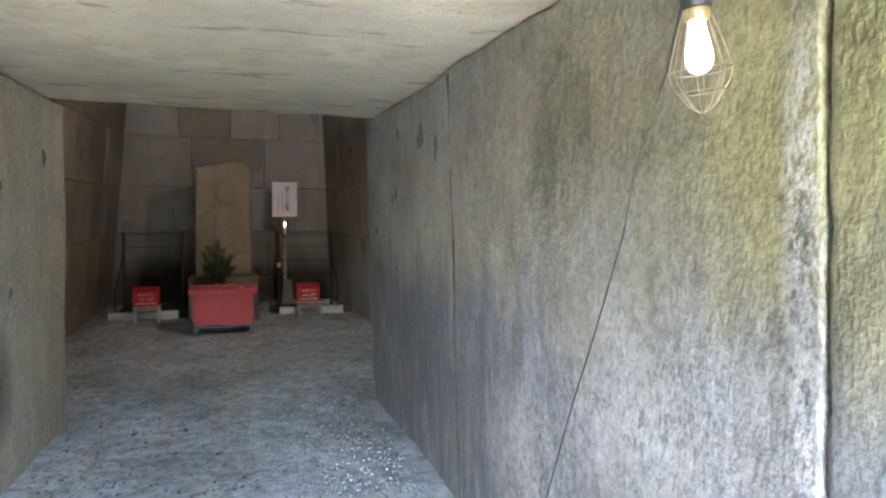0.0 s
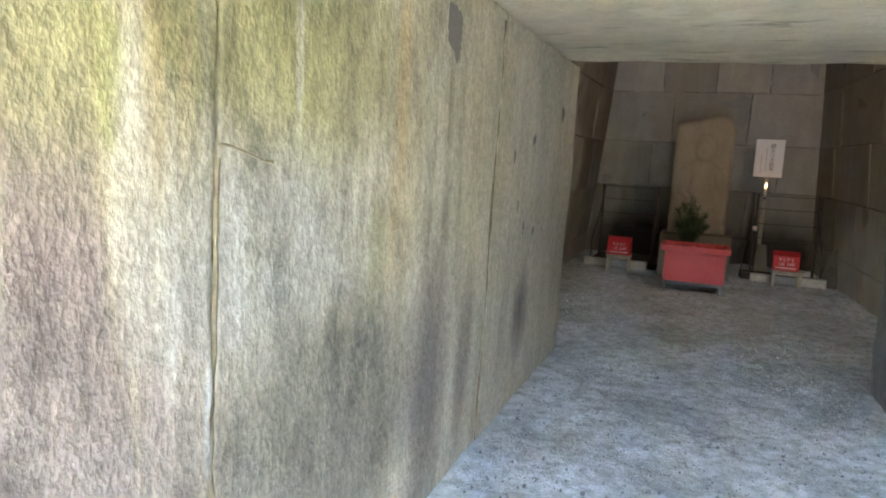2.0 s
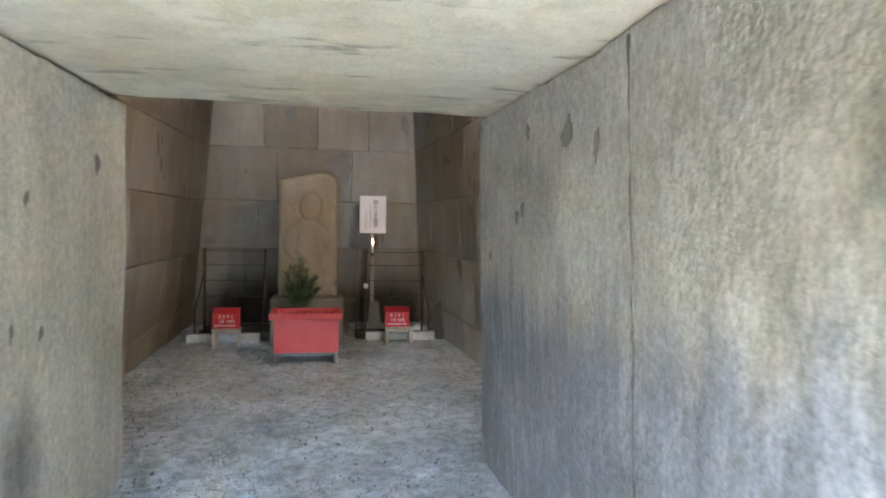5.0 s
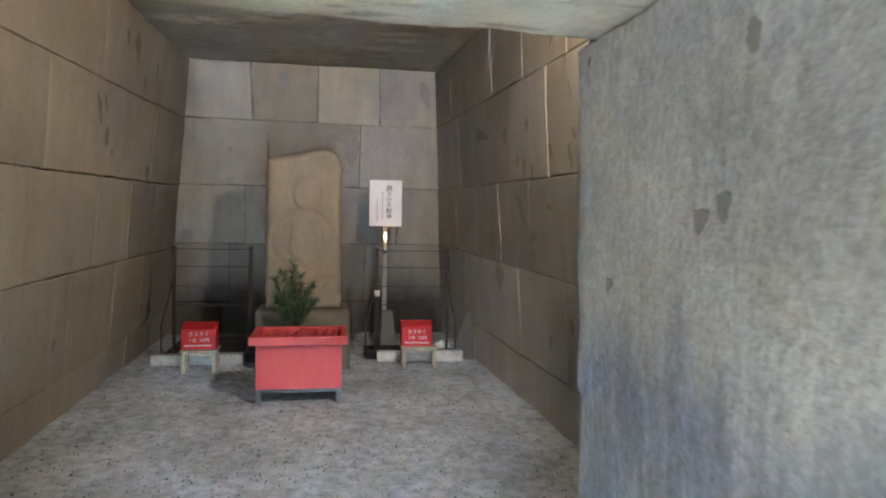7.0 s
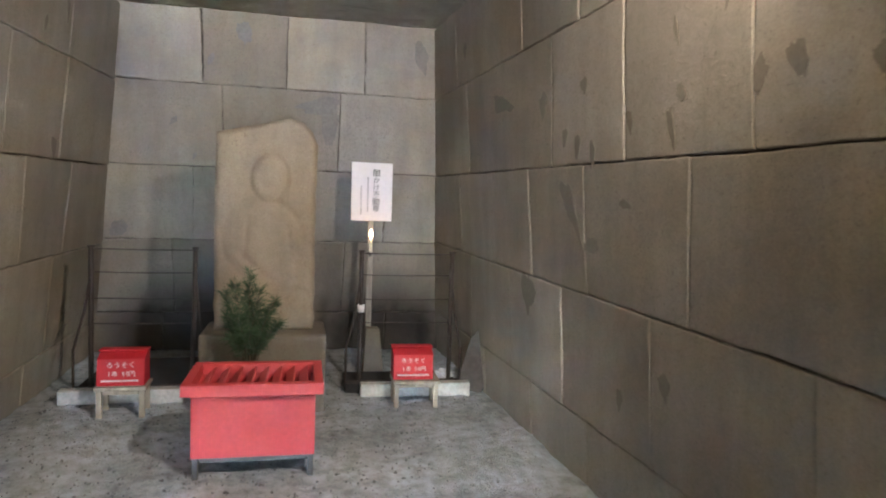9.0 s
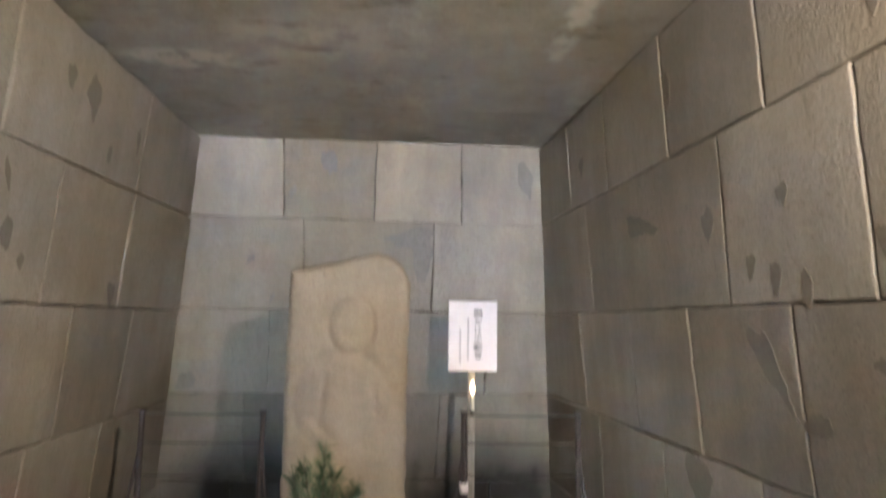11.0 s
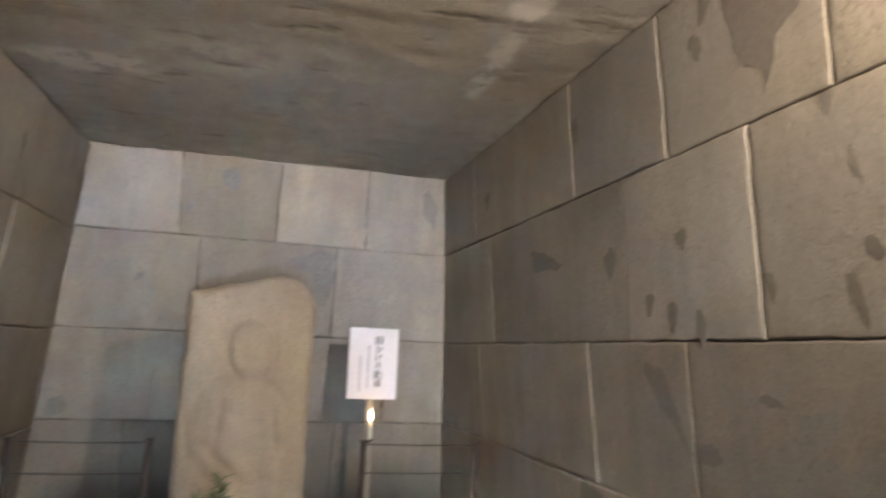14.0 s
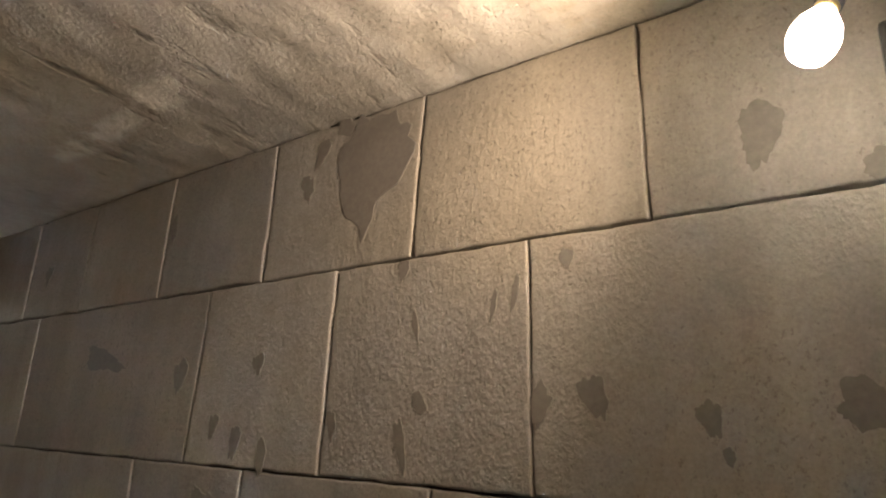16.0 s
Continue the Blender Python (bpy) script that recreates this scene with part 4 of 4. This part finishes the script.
# ---- the stele, its plinth and the plant ----
def stele():
    """Upright sandstone slab with a worn, shallow relief; one plain mesh."""
    outline = ((-0.312, 1.812), (-0.20, 1.842), (-0.05, 1.872), (0.06, 1.905), (0.15, 1.920), (0.225, 1.900), (0.285, 1.845), (0.318, 1.760))

    def top(x):
        for (xa, za), (xb, zb) in zip(outline, outline[1:]):
            if x <= xb:
                return lerp(za, zb, max((x - xa) / (xb - xa), 0))
        return outline[-1][1]

    def dome(x, z, cx, cz, rx, rz, k=2.0):
        d = ((x - cx) / rx) ** 2 + ((z - cz) / rz) ** 2
        return max(0.0, 1 - d ** (k / 2))

    def edge(x, z, cx, cz, rx, rz, w):
        d = math.sqrt(((x - cx) / rx) ** 2 + ((z - cz) / rz) ** 2)
        return math.exp(-((d - 1) / w) ** 2)

    def relief(x, z):
        head = edge(x, z, 0.018, 1.53, 0.118, 0.155, 0.13)
        h = 0.016 * min(1.0, 1.8 * dome(x, z, 0.018, 1.53, 0.112, 0.147)) - 0.012 * head
        torso = dome(x, z, -0.015, 1.13, 0.245, 0.255, 2.6)
        robe = dome(x, z, 0.03, 0.86, 0.17, 0.30, 2.6)
        h += 0.017 * min(1.0, 2.2 * max(torso, 0.8 * robe))
        h -= 0.006 * edge(x, z, -0.015, 1.13, 0.255, 0.265, 0.08) * (1 if z > 1.02 and head < 0.3 else 0.4)
        # arms set off from the chest, folded towards the middle
        for cx, slant in ((-0.115, 0.10), (0.150, -0.12)):
            reach = max(0.0, 1 - ((z - 1.16) / 0.15) ** 2)
            h -= 0.013 * reach * math.exp(-((x - cx - slant * (z - 1.16)) / 0.020) ** 2)
        h -= 0.012 * math.exp(-((x + 0.17 - 1.0 * (1.06 - z)) / 0.030) ** 2) * max(0.0, 1 - ((z - 0.98) / 0.12) ** 2)
        h -= 0.010 * edge(x, z, 0.21, 0.70, 0.09, 0.11, 0.22) * (1 if z > 0.66 else 0.2)
        h += 0.004 * wave(x, z, 1.0, 16) + 0.008 * wave(x, z, 2.0, 5)
        return h

    bm = bmesh.new()
    nx, nz, deep = 72, 150, 0.20
    front = []
    for i in range(nx + 1):
        s = i / nx
        col = []
        for j in range(nz + 1):
            t = j / nz
            x = lerp(-0.314, 0.322, s)
            z = lerp(0.545, top(x), t)
            d = min(min(s, 1 - s) * 0.634, (1 - t) * 1.3, t * 1.3 + 0.01)
            x += (0.012 * wave(0.3, z, 3.0, 9) + 0.010 * wave(0.1, z, 5.0, 3)) * (1 - 2 * min(s, 1 - s)) ** 4
            col.append(bm.verts.new((x, 8.29 + 0.045 * math.exp(-d / 0.02) - relief(x, z), z + 0.008 * wave(x, 0, 2, 12) * t ** 8)))
        front.append(col)
    for i in range(nx):
        for j in range(nz):
            bm.faces.new((front[i][j], front[i + 1][j], front[i + 1][j + 1], front[i][j + 1]))
    rim = [front[i][0] for i in range(nx)] + [front[nx][j] for j in range(nz)] + [front[i][nz] for i in range(nx, 0, -1)] + [front[0][j] for j in range(nz, 0, -1)]
    low = [bm.verts.new((v.co.x, 8.29 + deep, v.co.z)) for v in rim]
    for k in range(len(rim)):
        bm.faces.new((rim[k], low[k], low[(k + 1) % len(rim)], rim[(k + 1) % len(rim)]))
    bm.faces.new(low)
    return tagged(part("stone_stele", bm, STELE, None, "", True), "upright tan sandstone slab with worn relief on a plinth", "stele")


stele()
pl = box(-0.385, 0.40, 8.16, 8.66, 0.0, 0.545, 0.03, 3)
tagged(part("stone_plinth", pl, PLINTH, None, "", True), "dark squared stone plinth under the carved slab", "plinth")


def plant():
    rng = random.Random(7)
    top = thing("evergreen_sprays", "dark green evergreen branches in a vase behind the box", "plant", (-0.055, 7.88, 0.028))
    part("vase", lathe([(0.045, 0.0), (0.062, 0.02), (0.075, 0.14), (0.066, 0.26), (0.045, 0.32), (0.052, 0.36), (0.044, 0.358), (0.036, 0.33)], 18), VASE, top, "dark glazed vase", True)
    tips = [(-0.17, 0.02, 0.83), (-0.11, -0.05, 0.90), (-0.02, 0.03, 0.96), (0.05, -0.04, 0.86), (0.14, 0.02, 0.78), (-0.16, 0.04, 0.68), (0.17, -0.03, 0.66), (0.02, -0.08, 0.74), (-0.08, -0.09, 0.70), (0.10, 0.07, 0.72), (-0.04, 0.05, 0.82), (0.07, -0.09, 0.60), (-0.12, -0.07, 0.58), (0.0, -0.11, 0.62)]
    leaf_verts, leaf_faces = [], []
    for tip in tips:
        tip = Vector((tip[0] * 0.9 + 0.01, tip[1], tip[2] * 0.98))
        root = Vector((tip.x * 0.12, tip.y * 0.12, 0.33))
        mid = root.lerp(tip, 0.5) + Vector((tip.x * -0.12, tip.y * -0.12, 0.03))
        line = [root, mid, tip]
        part("twig", tube(line, 0.004, 6, [0.0045, 0.0035, 0.0015]), TWIG, top)
        for k in range(210):
            f = 0.36 + 0.64 * rng.random() ** 0.8
            p = (root.lerp(mid, f * 2) if f < 0.5 else mid.lerp(tip, f * 2 - 1))
            up = (tip - mid).normalized()
            side = Vector((rng.gauss(0, 1), rng.gauss(0, 1), rng.gauss(0, 0.5))).normalized()
            d = (up * rng.uniform(0.25, 1.1) + side * 0.8).normalized()
            length = rng.uniform(0.045, 0.085)
            w = d.orthogonal().normalized() * rng.uniform(0.0016, 0.0028)
            q = len(leaf_verts)
            bend = Vector((0, 0, -0.006))
            leaf_verts += [p, p + d * length * 0.5 + w, p + d * length + bend, p + d * length * 0.5 - w]
            leaf_faces += [(q, q + 1, q + 2), (q, q + 2, q + 3)]
    me = bpy.data.meshes.new("foliage")
    me.from_pydata(leaf_verts, [], leaf_faces)
    me.materials.append(LEAF)
    fo = new("foliage", me)
    fo.parent = top
    tagged(fo, "narrow dark green needles", kind="stuff")
    return top


plant()


# ---- the offering box ----
def offering_box():
    top = thing("offering_box", "red wooden offering box with slatted top on steel legs", "offering box", (0.02, 7.17, 0.014))
    x0, x1, y0, y1 = -0.292, 0.297, 0.0, 0.42
    z0, z1 = 0.118, 0.432
    part("front_panel", box(x0, x1, y0, y0 + 0.018, z0, z1, 0.002), RED, top)
    part("back_panel", box(x0, x1, y1 - 0.018, y1, z0, z1, 0.002), RED, top)
    part("side_panel", box(x0 + 0.0, x0 + 0.018, y0 + 0.019, y1 - 0.019, z0, z1, 0.002), RED, top)
    part("side_panel", box(x1 - 0.018, x1, y0 + 0.019, y1 - 0.019, z0, z1, 0.002), RED, top)
    part("bottom", box(x0 + 0.02, x1 - 0.02, y0 + 0.02, y1 - 0.02, z0 + 0.004, z0 + 0.016, 0), INSIDE, top, "dark inside bottom board")
    rx0, rx1, ry0, ry1, rz0, rz1 = -0.334, 0.334, -0.042, 0.44, 0.432, 0.490
    part("rim_board", box(rx0, rx1, ry0, ry0 + 0.045, rz0, rz1, 0.003), RED, top)
    part("rim_board", box(rx0, rx1, ry1 - 0.045, ry1, rz0, rz1, 0.003), RED, top)
    part("rim_board", box(rx0, rx0 + 0.045, ry0 + 0.0455, ry1 - 0.0455, rz0, rz1 - 0.001, 0.003), RED, top)
    part("rim_board", box(rx1 - 0.045, rx1, ry0 + 0.0455, ry1 - 0.0455, rz0, rz1 - 0.001, 0.003), RED, top)
    n = 8
    for k in range(n):
        x = lerp(rx0 + 0.045, rx1 - 0.045, (k + 0.75) / (n + 0.5))
        bm = box(-0.0055, 0.0055, ry0 + 0.046, ry1 - 0.046, -0.028, 0.028, 0.001)
        bmesh.ops.transform(bm, matrix=Matrix.Translation((x, 0, rz1 - 0.038)) @ Matrix.Rotation(radians(48), 4, "Y"), verts=bm.verts)
        part("slat", bm, RED, top)
    for x in (x0 + 0.02, x1 - 0.02):
        for y in (0.03, y1 - 0.03):
            part("leg", box(x - 0.014, x + 0.014, y - 0.014, y + 0.014, -0.012, z0 + 0.004, 0.002), STEEL, top, "grey steel leg")
    part("stretcher", box(x0 + 0.036, x1 - 0.036, 0.03, 0.042, 0.085, 0.110, 0.002), STEEL, top, "grey steel leg rail")
    return top


offering_box()


# ---- candle racks on their kerbs ----
def kerb(x0, x1):
    bm = box(x0, x1, 8.47, 8.555, -0.01, 0.122, 0.006, 2)
    return tagged(part("concrete_kerb", bm, CONCRETE, None, "", True), "whitewashed concrete kerb in front of a candle rack", "kerb", group="kerbs before the racks")


def rack(x0, x1, label):
    top = thing("candle_rack", label, "candle rack", (0, 0, 0), 0, "candle racks")
    front, rear, h = 8.585, 8.86, 1.045
    part("ash_tray", box(x0 - 0.10, x1 + 0.06, 8.56, 9.50 if x1 < 0 else 8.93, 0.0, 0.10, 0.004), SOOT, top, "black sooty ash bed")
    part("tray_edge", box(x0 - 0.10, x1 + 0.06, 8.557, 8.575, 0.102, 0.128, 0.002), IRON, top)
    for x, lean in ((x0, 0.0), (x1, 0.02 if x1 < 0 else 0.0)):
        post = part("post", tube([(x - lean, 8.62, 0.09), (x - lean * 0.3, 8.62, 0.6), (x, 8.62, h)], 0.0165, 8), IRON, top)
        out = -0.10 if x == x0 else 0.075
        part("brace", tube([(x, 8.625, h - 0.17), (x + out * 0.35, 8.60, 0.62), (x + out, 8.59, 0.36), (x + out, 8.59, 0.09)], 0.009, 8), IRON, top)
        part("post_cap", box(x - 0.020, x + 0.020, 8.601, 8.639, h, h + 0.012, 0.002), IRON, top)
    for z in (1.035, 0.88, 0.705, 0.535):
        part("rod", tube([(x0, 8.622, z), (lerp(x0, x1, 0.5), 8.622, z - 0.004), (x1, 8.622, z)], 0.0040, 6), IRON, top)
    return top


kerb(-1.285, -0.515)
kerb(0.655, 1.445)
rack(-1.125, -0.470, "rusty iron candle rack with thin rods above a sooty tray")
rack(0.655, 1.315, "rusty iron candle rack with thin rods, beside a leaning stone")


# ---- stools with candle boxes ----
def stool(name_label, at, turn, w=0.30):
    top = thing("small_stool", name_label, "stool", at, turn, "stools before the racks")
    part("seat", box(-w / 2, w / 2, -0.11, 0.11, 0.168, 0.190, 0.004), PINEWOOD, top)
    for x in (-w / 2 + 0.028, w / 2 - 0.028):
        for y in (-0.085, 0.085):
            bm = box(-0.016, 0.016, -0.014, 0.014, -0.012, 0.170, 0.002)
            bmesh.ops.transform(bm, matrix=Matrix.Translation((x, y, 0)), verts=bm.verts)
            part("leg", bm, PINEWOOD, top)
        part("rail", box(x - 0.009, x + 0.009, -0.07, 0.07, 0.135, 0.167, 0.002), PINEWOOD, top)
    part("rail", box(-w / 2 + 0.046, w / 2 - 0.046, -0.092, -0.078, 0.140, 0.167, 0.002), PINEWOOD, top)
    return top


def candle_box(at, turn, w, h):
    top = thing("candle_money_box", "red candle box with white lettering on a small stool", "collection box", at, turn, "red candle boxes")
    bm = bmesh.new()
    # side profile: front leans back, the lid slopes up to the rear
    prof = ((-0.085, 0.0), (-0.066, h), (0.02, h + 0.034), (0.085, h + 0.034), (0.085, 0.0))
    a = [bm.verts.new((-w / 2, y, z)) for y, z in prof]
    b = [bm.verts.new((w / 2, y, z)) for y, z in prof]
    bm.faces.new(a)
    bm.faces.new(b[::-1])
    for k in range(5):
        bm.faces.new((a[k], b[k], b[(k + 1) % 5], a[(k + 1) % 5]))
    bmesh.ops.bevel(bm, geom=bm.edges[:], offset=0.003, segments=1, affect="EDGES")
    part("body", bm, RED_DARK, top)
    part("lid", box(-w / 2 - 0.006, w / 2 + 0.006, 0.0, 0.089, h + 0.0345, h + 0.043, 0.002), RED_DARK, top, "darker red lid")
    slope = 90 - math.degrees(math.atan2(0.019, h))
    def on_face(z):
        return (0, lerp(-0.085, -0.066, z / h) - 0.0022, z)
    for row, (word, size, gaps) in enumerate((("ろうそく", 0.040, (-0.064, -0.021, 0.021, 0.064)), ("1本50円", 0.038, (-0.066, -0.034, 0.016, 0.040, 0.068)))):
        for letter, dx in zip(word, gaps):
            _, fy, fz = on_face(h * (0.76, 0.44)[row])
            lettering("character", letter, size, (dx, fy, fz), (slope, 0, 0), LETTER, top)
    rng = random.Random(3)
    x = -w * 0.40
    while x < w * 0.38:
        d = rng.uniform(0.008, 0.014)
        y = on_face(h * 0.19)
        part("print_bar", box(x, x + d, y[1] - 0.0006, y[1] + 0.0004, h * 0.16, h * 0.16 + 0.011, 0), LETTER, top)
        x += d + 0.0035
    return top


stool("weathered pale wooden stool holding a red candle box", (-0.838, 8.28, 0.03), 2.0)
stool("pale wooden stool with red box, near a leaning stone", (1.005, 8.28, 0.03), -2.0, 0.32)
candle_box((-0.842, 8.29, 0.2203), 1.0, 0.275, 0.165)
candle_box((0.985, 8.29, 0.2203), -2.0, 0.270, 0.165)


# ---- the sign on its pole, with the candle ----
def sign():
    top = thing("wooden_sign", "white notice board with black characters on a wooden pole", "sign", (0.772, 9.215, 0.0), 0)
    part("board", box(-0.163, 0.163, -0.012, 0.012, 1.252, 1.716, 0.003), WHITE, top)
    part("pole", box(-0.023, 0.023, 0.014, 0.040, 0.02, 1.55, 0.003), POLEWOOD, top)
    for k, letter in enumerate("願かけ不動尊"):
        lettering("character", letter, 0.064 if k in (0, 4) else 0.055, (0.034, -0.0145, 1.630 - 0.056 * k), (90, 0, 0), INK, top)
    rng = random.Random(9)
    for x, ztop, zend in ((-0.032, 1.60, 1.33), (-0.085, 1.53, 1.31)):
        z = ztop
        while z > zend:
            d = rng.uniform(0.010, 0.018)
            part("print_bar", box(x - 0.006, x + 0.006, -0.0138, -0.0126, z - d, z, 0), FADED, top)
            z -= d + 0.004
    return top


sign()


def candle():
    top = thing("lit_candle", "lit white candle on a small iron arm at the pole", "candle", (0.770, 9.165, 0.0))
    part("wax", lathe([(0.011, 1.0), (0.012, 1.02), (0.011, 1.08), (0.0115, 1.105), (0.008, 1.108), (0.003, 1.104)], 14), WAX, top, "", True)
    part("wick", tube([(0, 0, 1.10), (0.001, 0, 1.118)], 0.0012, 5), INK, top)
    part("flame", lathe([(0.002, 1.112), (0.011, 1.124), (0.014, 1.140), (0.011, 1.160), (0.005, 1.180), (0.001, 1.192)], 14), FLAME, top, "bright orange-white flame", True)
    part("drip_dish", lathe([(0.006, 0.985), (0.014, 0.988), (0.021, 1.000), (0.019, 1.003), (0.006, 0.994)], 16), IRON, top, "", True)
    part("arm", tube([(0, 0, 0.988), (0, 0.02, 0.975), (0, 0.062, 0.97)], 0.004, 8), IRON, top)
    return top


candle()
bm = bmesh.new()
bmesh.ops.create_cube(bm, size=1, matrix=Matrix.Translation((0.80, 9.06, 0.22)) @ Matrix.Diagonal((0.17, 0.15, 0.40, 1)))
for v in bm.verts:
    if v.co.z > 0.3:
        v.co.x = 0.785 + (v.co.x - 0.80) * 0.62
        v.co.y = 9.05 + (v.co.y - 9.06) * 0.7
bmesh.ops.bevel(bm, geom=bm.edges[:], offset=0.008, segments=2, affect="EDGES")
tagged(part("stone_block_stand", bm, PLINTH), "tapered grey stone block at the foot of the sign's pole", "stone block")

bm = bmesh.new()
pts = ((0.0, 0.0), (0.17, -0.005), (0.25, 0.19), (0.262, 0.27), (0.17, 0.355), (0.085, 0.425), (0.045, 0.36))
f = [bm.verts.new((1.15 * x, 0.0, 1.12 * z)) for x, z in pts]
b = [bm.verts.new((1.15 * x, 0.035, 1.12 * z)) for x, z in pts]
bm.faces.new(f)
bm.faces.new(b[::-1])
for k in range(len(pts)):
    bm.faces.new((f[k], b[k], b[(k + 1) % len(pts)], f[(k + 1) % len(pts)]))
bmesh.ops.bevel(bm, geom=bm.edges[:], offset=0.005, segments=1, affect="EDGES")
lean = tagged(part("leaning_stone", bm, SLATE), "broken dark flat stone leaning between rack and wall", "stone")
lean.matrix_world = pose(1.375, 8.66, 0.022, -9, 6, -38)

rng = random.Random(21)
bm = bmesh.new()
bmesh.ops.create_icosphere(bm, subdivisions=3, radius=1)
for v in bm.verts:
    n3 = noise.noise(v.co * 2.3) + 0.5 * noise.noise(v.co * 6)
    v.co = Vector((v.co.x * 0.06, v.co.y * 0.045, v.co.z * 0.045)) * (1 + 0.55 * n3)
crumple = tagged(part("crumpled_paper", bm, FILM), "crumpled white paper lying on the sooty tray", "paper")
crumple.location = (1.285, 8.66, 0.135)
bm = lathe([(0.020, 0.0), (0.024, 0.002), (0.026, 0.055), (0.024, 0.055), (0.022, 0.006)], 14)
cup = tagged(part("white_cup", bm, WHITE, None, "", True), "small white cup clamped on the rack's iron post", "cup")
cup.location = (0.655, 8.594, 0.615)


# ---- caged work lamps ----
def caged_lamp(at, tilt, label, glass, hung):
    top = thing("caged_work_lamp", label, "lamp", at, 0)
    top.matrix_world = pose(*at, tilt[0], tilt[1], 0)
    part("bulb", lathe([(0.010, 0.056), (0.0135, 0.050), (0.0150, 0.036), (0.0195, 0.014), (0.0225, -0.004), (0.0215, -0.018), (0.0165, -0.029), (0.008, -0.034), (0.002, -0.035)], 20), glass, top, "", True)
    part("collar", lathe([(0.018, 0.052), (0.021, 0.054), (0.021, 0.070), (0.018, 0.072)], 18), BRASS, top, "brass collar", True)
    part("socket", lathe([(0.022, 0.070), (0.025, 0.074), (0.025, 0.130), (0.020, 0.150), (0.012, 0.165), (0.006, 0.168)], 18), BLACK, top, "black rubber lamp holder", True)
    for k in range(8):
        w = k * math.tau / 8
        c, s = math.cos(w), math.sin(w)
        part("cage_wire", tube([(c * 0.022, s * 0.022, 0.062), (c * 0.036, s * 0.036, 0.02), (c * 0.050, s * 0.050, -0.030), (c * 0.044, s * 0.044, -0.050), (c * 0.022, s * 0.022, -0.085), (c * 0.004, s * 0.004, -0.098)], 0.0009, 5), WIRE, top)
    for r, h in ((0.050, -0.030), (0.036, -0.064)):
        part("cage_ring", tube([(r * math.cos(k * math.tau / 24), r * math.sin(k * math.tau / 24), h) for k in range(25)], 0.0009, 5), WIRE, top)
    part("cord", tube([(0, 0, 0.165)] + hung, 0.004, 6), BLACK, top, "black cord")
    return top


caged_lamp((0.90, 0.926, 1.492), (0, -6), "frosted bulb in a wire cage hanging beside the mossy wall", BULB_DIM, [(0.0, 0.0, 0.20), (0.02, 0.02, 0.26)])


def flood_lamp():
    """A reflector bulb hanging askew from a black holder, high beside the wall, with its junction box."""
    top = thing("reflector_lamp", "glowing frosted bulb hanging askew from a black holder", "lamp", LAMP)
    top.matrix_world = pose(*LAMP, 18, 16, 0)
    part("bulb", lathe([(0.003, -0.064), (0.022, -0.060), (0.038, -0.046), (0.046, -0.024), (0.047, -0.004), (0.042, 0.020), (0.031, 0.042), (0.021, 0.058), (0.018, 0.066)], 28), BULB_LIT, top, "glowing frosted glass", True)
    part("collar", lathe([(0.019, 0.062), (0.023, 0.064), (0.023, 0.078), (0.019, 0.080)], 20), BRASS, top, "brass collar", True)
    part("holder", lathe([(0.022, 0.076), (0.027, 0.080), (0.027, 0.130), (0.022, 0.152), (0.012, 0.166), (0.006, 0.168)], 20), BLACK, top, "black lamp holder", True)
    part("cord", tube([(0, 0, 0.165), (0.01, -0.01, 0.21), (0.04, -0.03, 0.28), (0.05, -0.03, 0.40)], 0.004, 6), BLACK, top, "black cord")
    return top


jb = thing("junction_box", "black junction box with a white tag on the chamber wall", "junction box", (1.535, 4.80, 2.50))
part("body", box(-0.04, 0.075, -0.075, 0.035, -0.07, 0.10, 0.012, 2), BLACK, jb)
part("tag", box(-0.046, -0.0405, -0.02, 0.03, -0.085, -0.062, 0.001), WHITE, jb, "white tag")
part("cable", tube([(0.03, -0.03, 0.09), (0.02, -0.03, 0.20), (0.0, -0.03, 0.42)], 0.006, 6), BLACK, jb)
flood_lamp()

cable = tube([(0.965, 1.02, 1.74), (0.985, 1.08, 1.66), (1.0, 1.15, 1.52), (1.006, 1.20, 1.45), (1.004, 1.26, 1.34), (1.010, 1.32, 1.18), (1.018, 1.46, 0.92), (1.026, 1.58, 0.72), (1.038, 1.77, 0.36), (1.045, 1.95, 0.05)], 0.0018, 8)
tagged(part("power_cable", cable, BLACK, None, "", True), "thin black cable running down the passage wall", "cable")

chips()
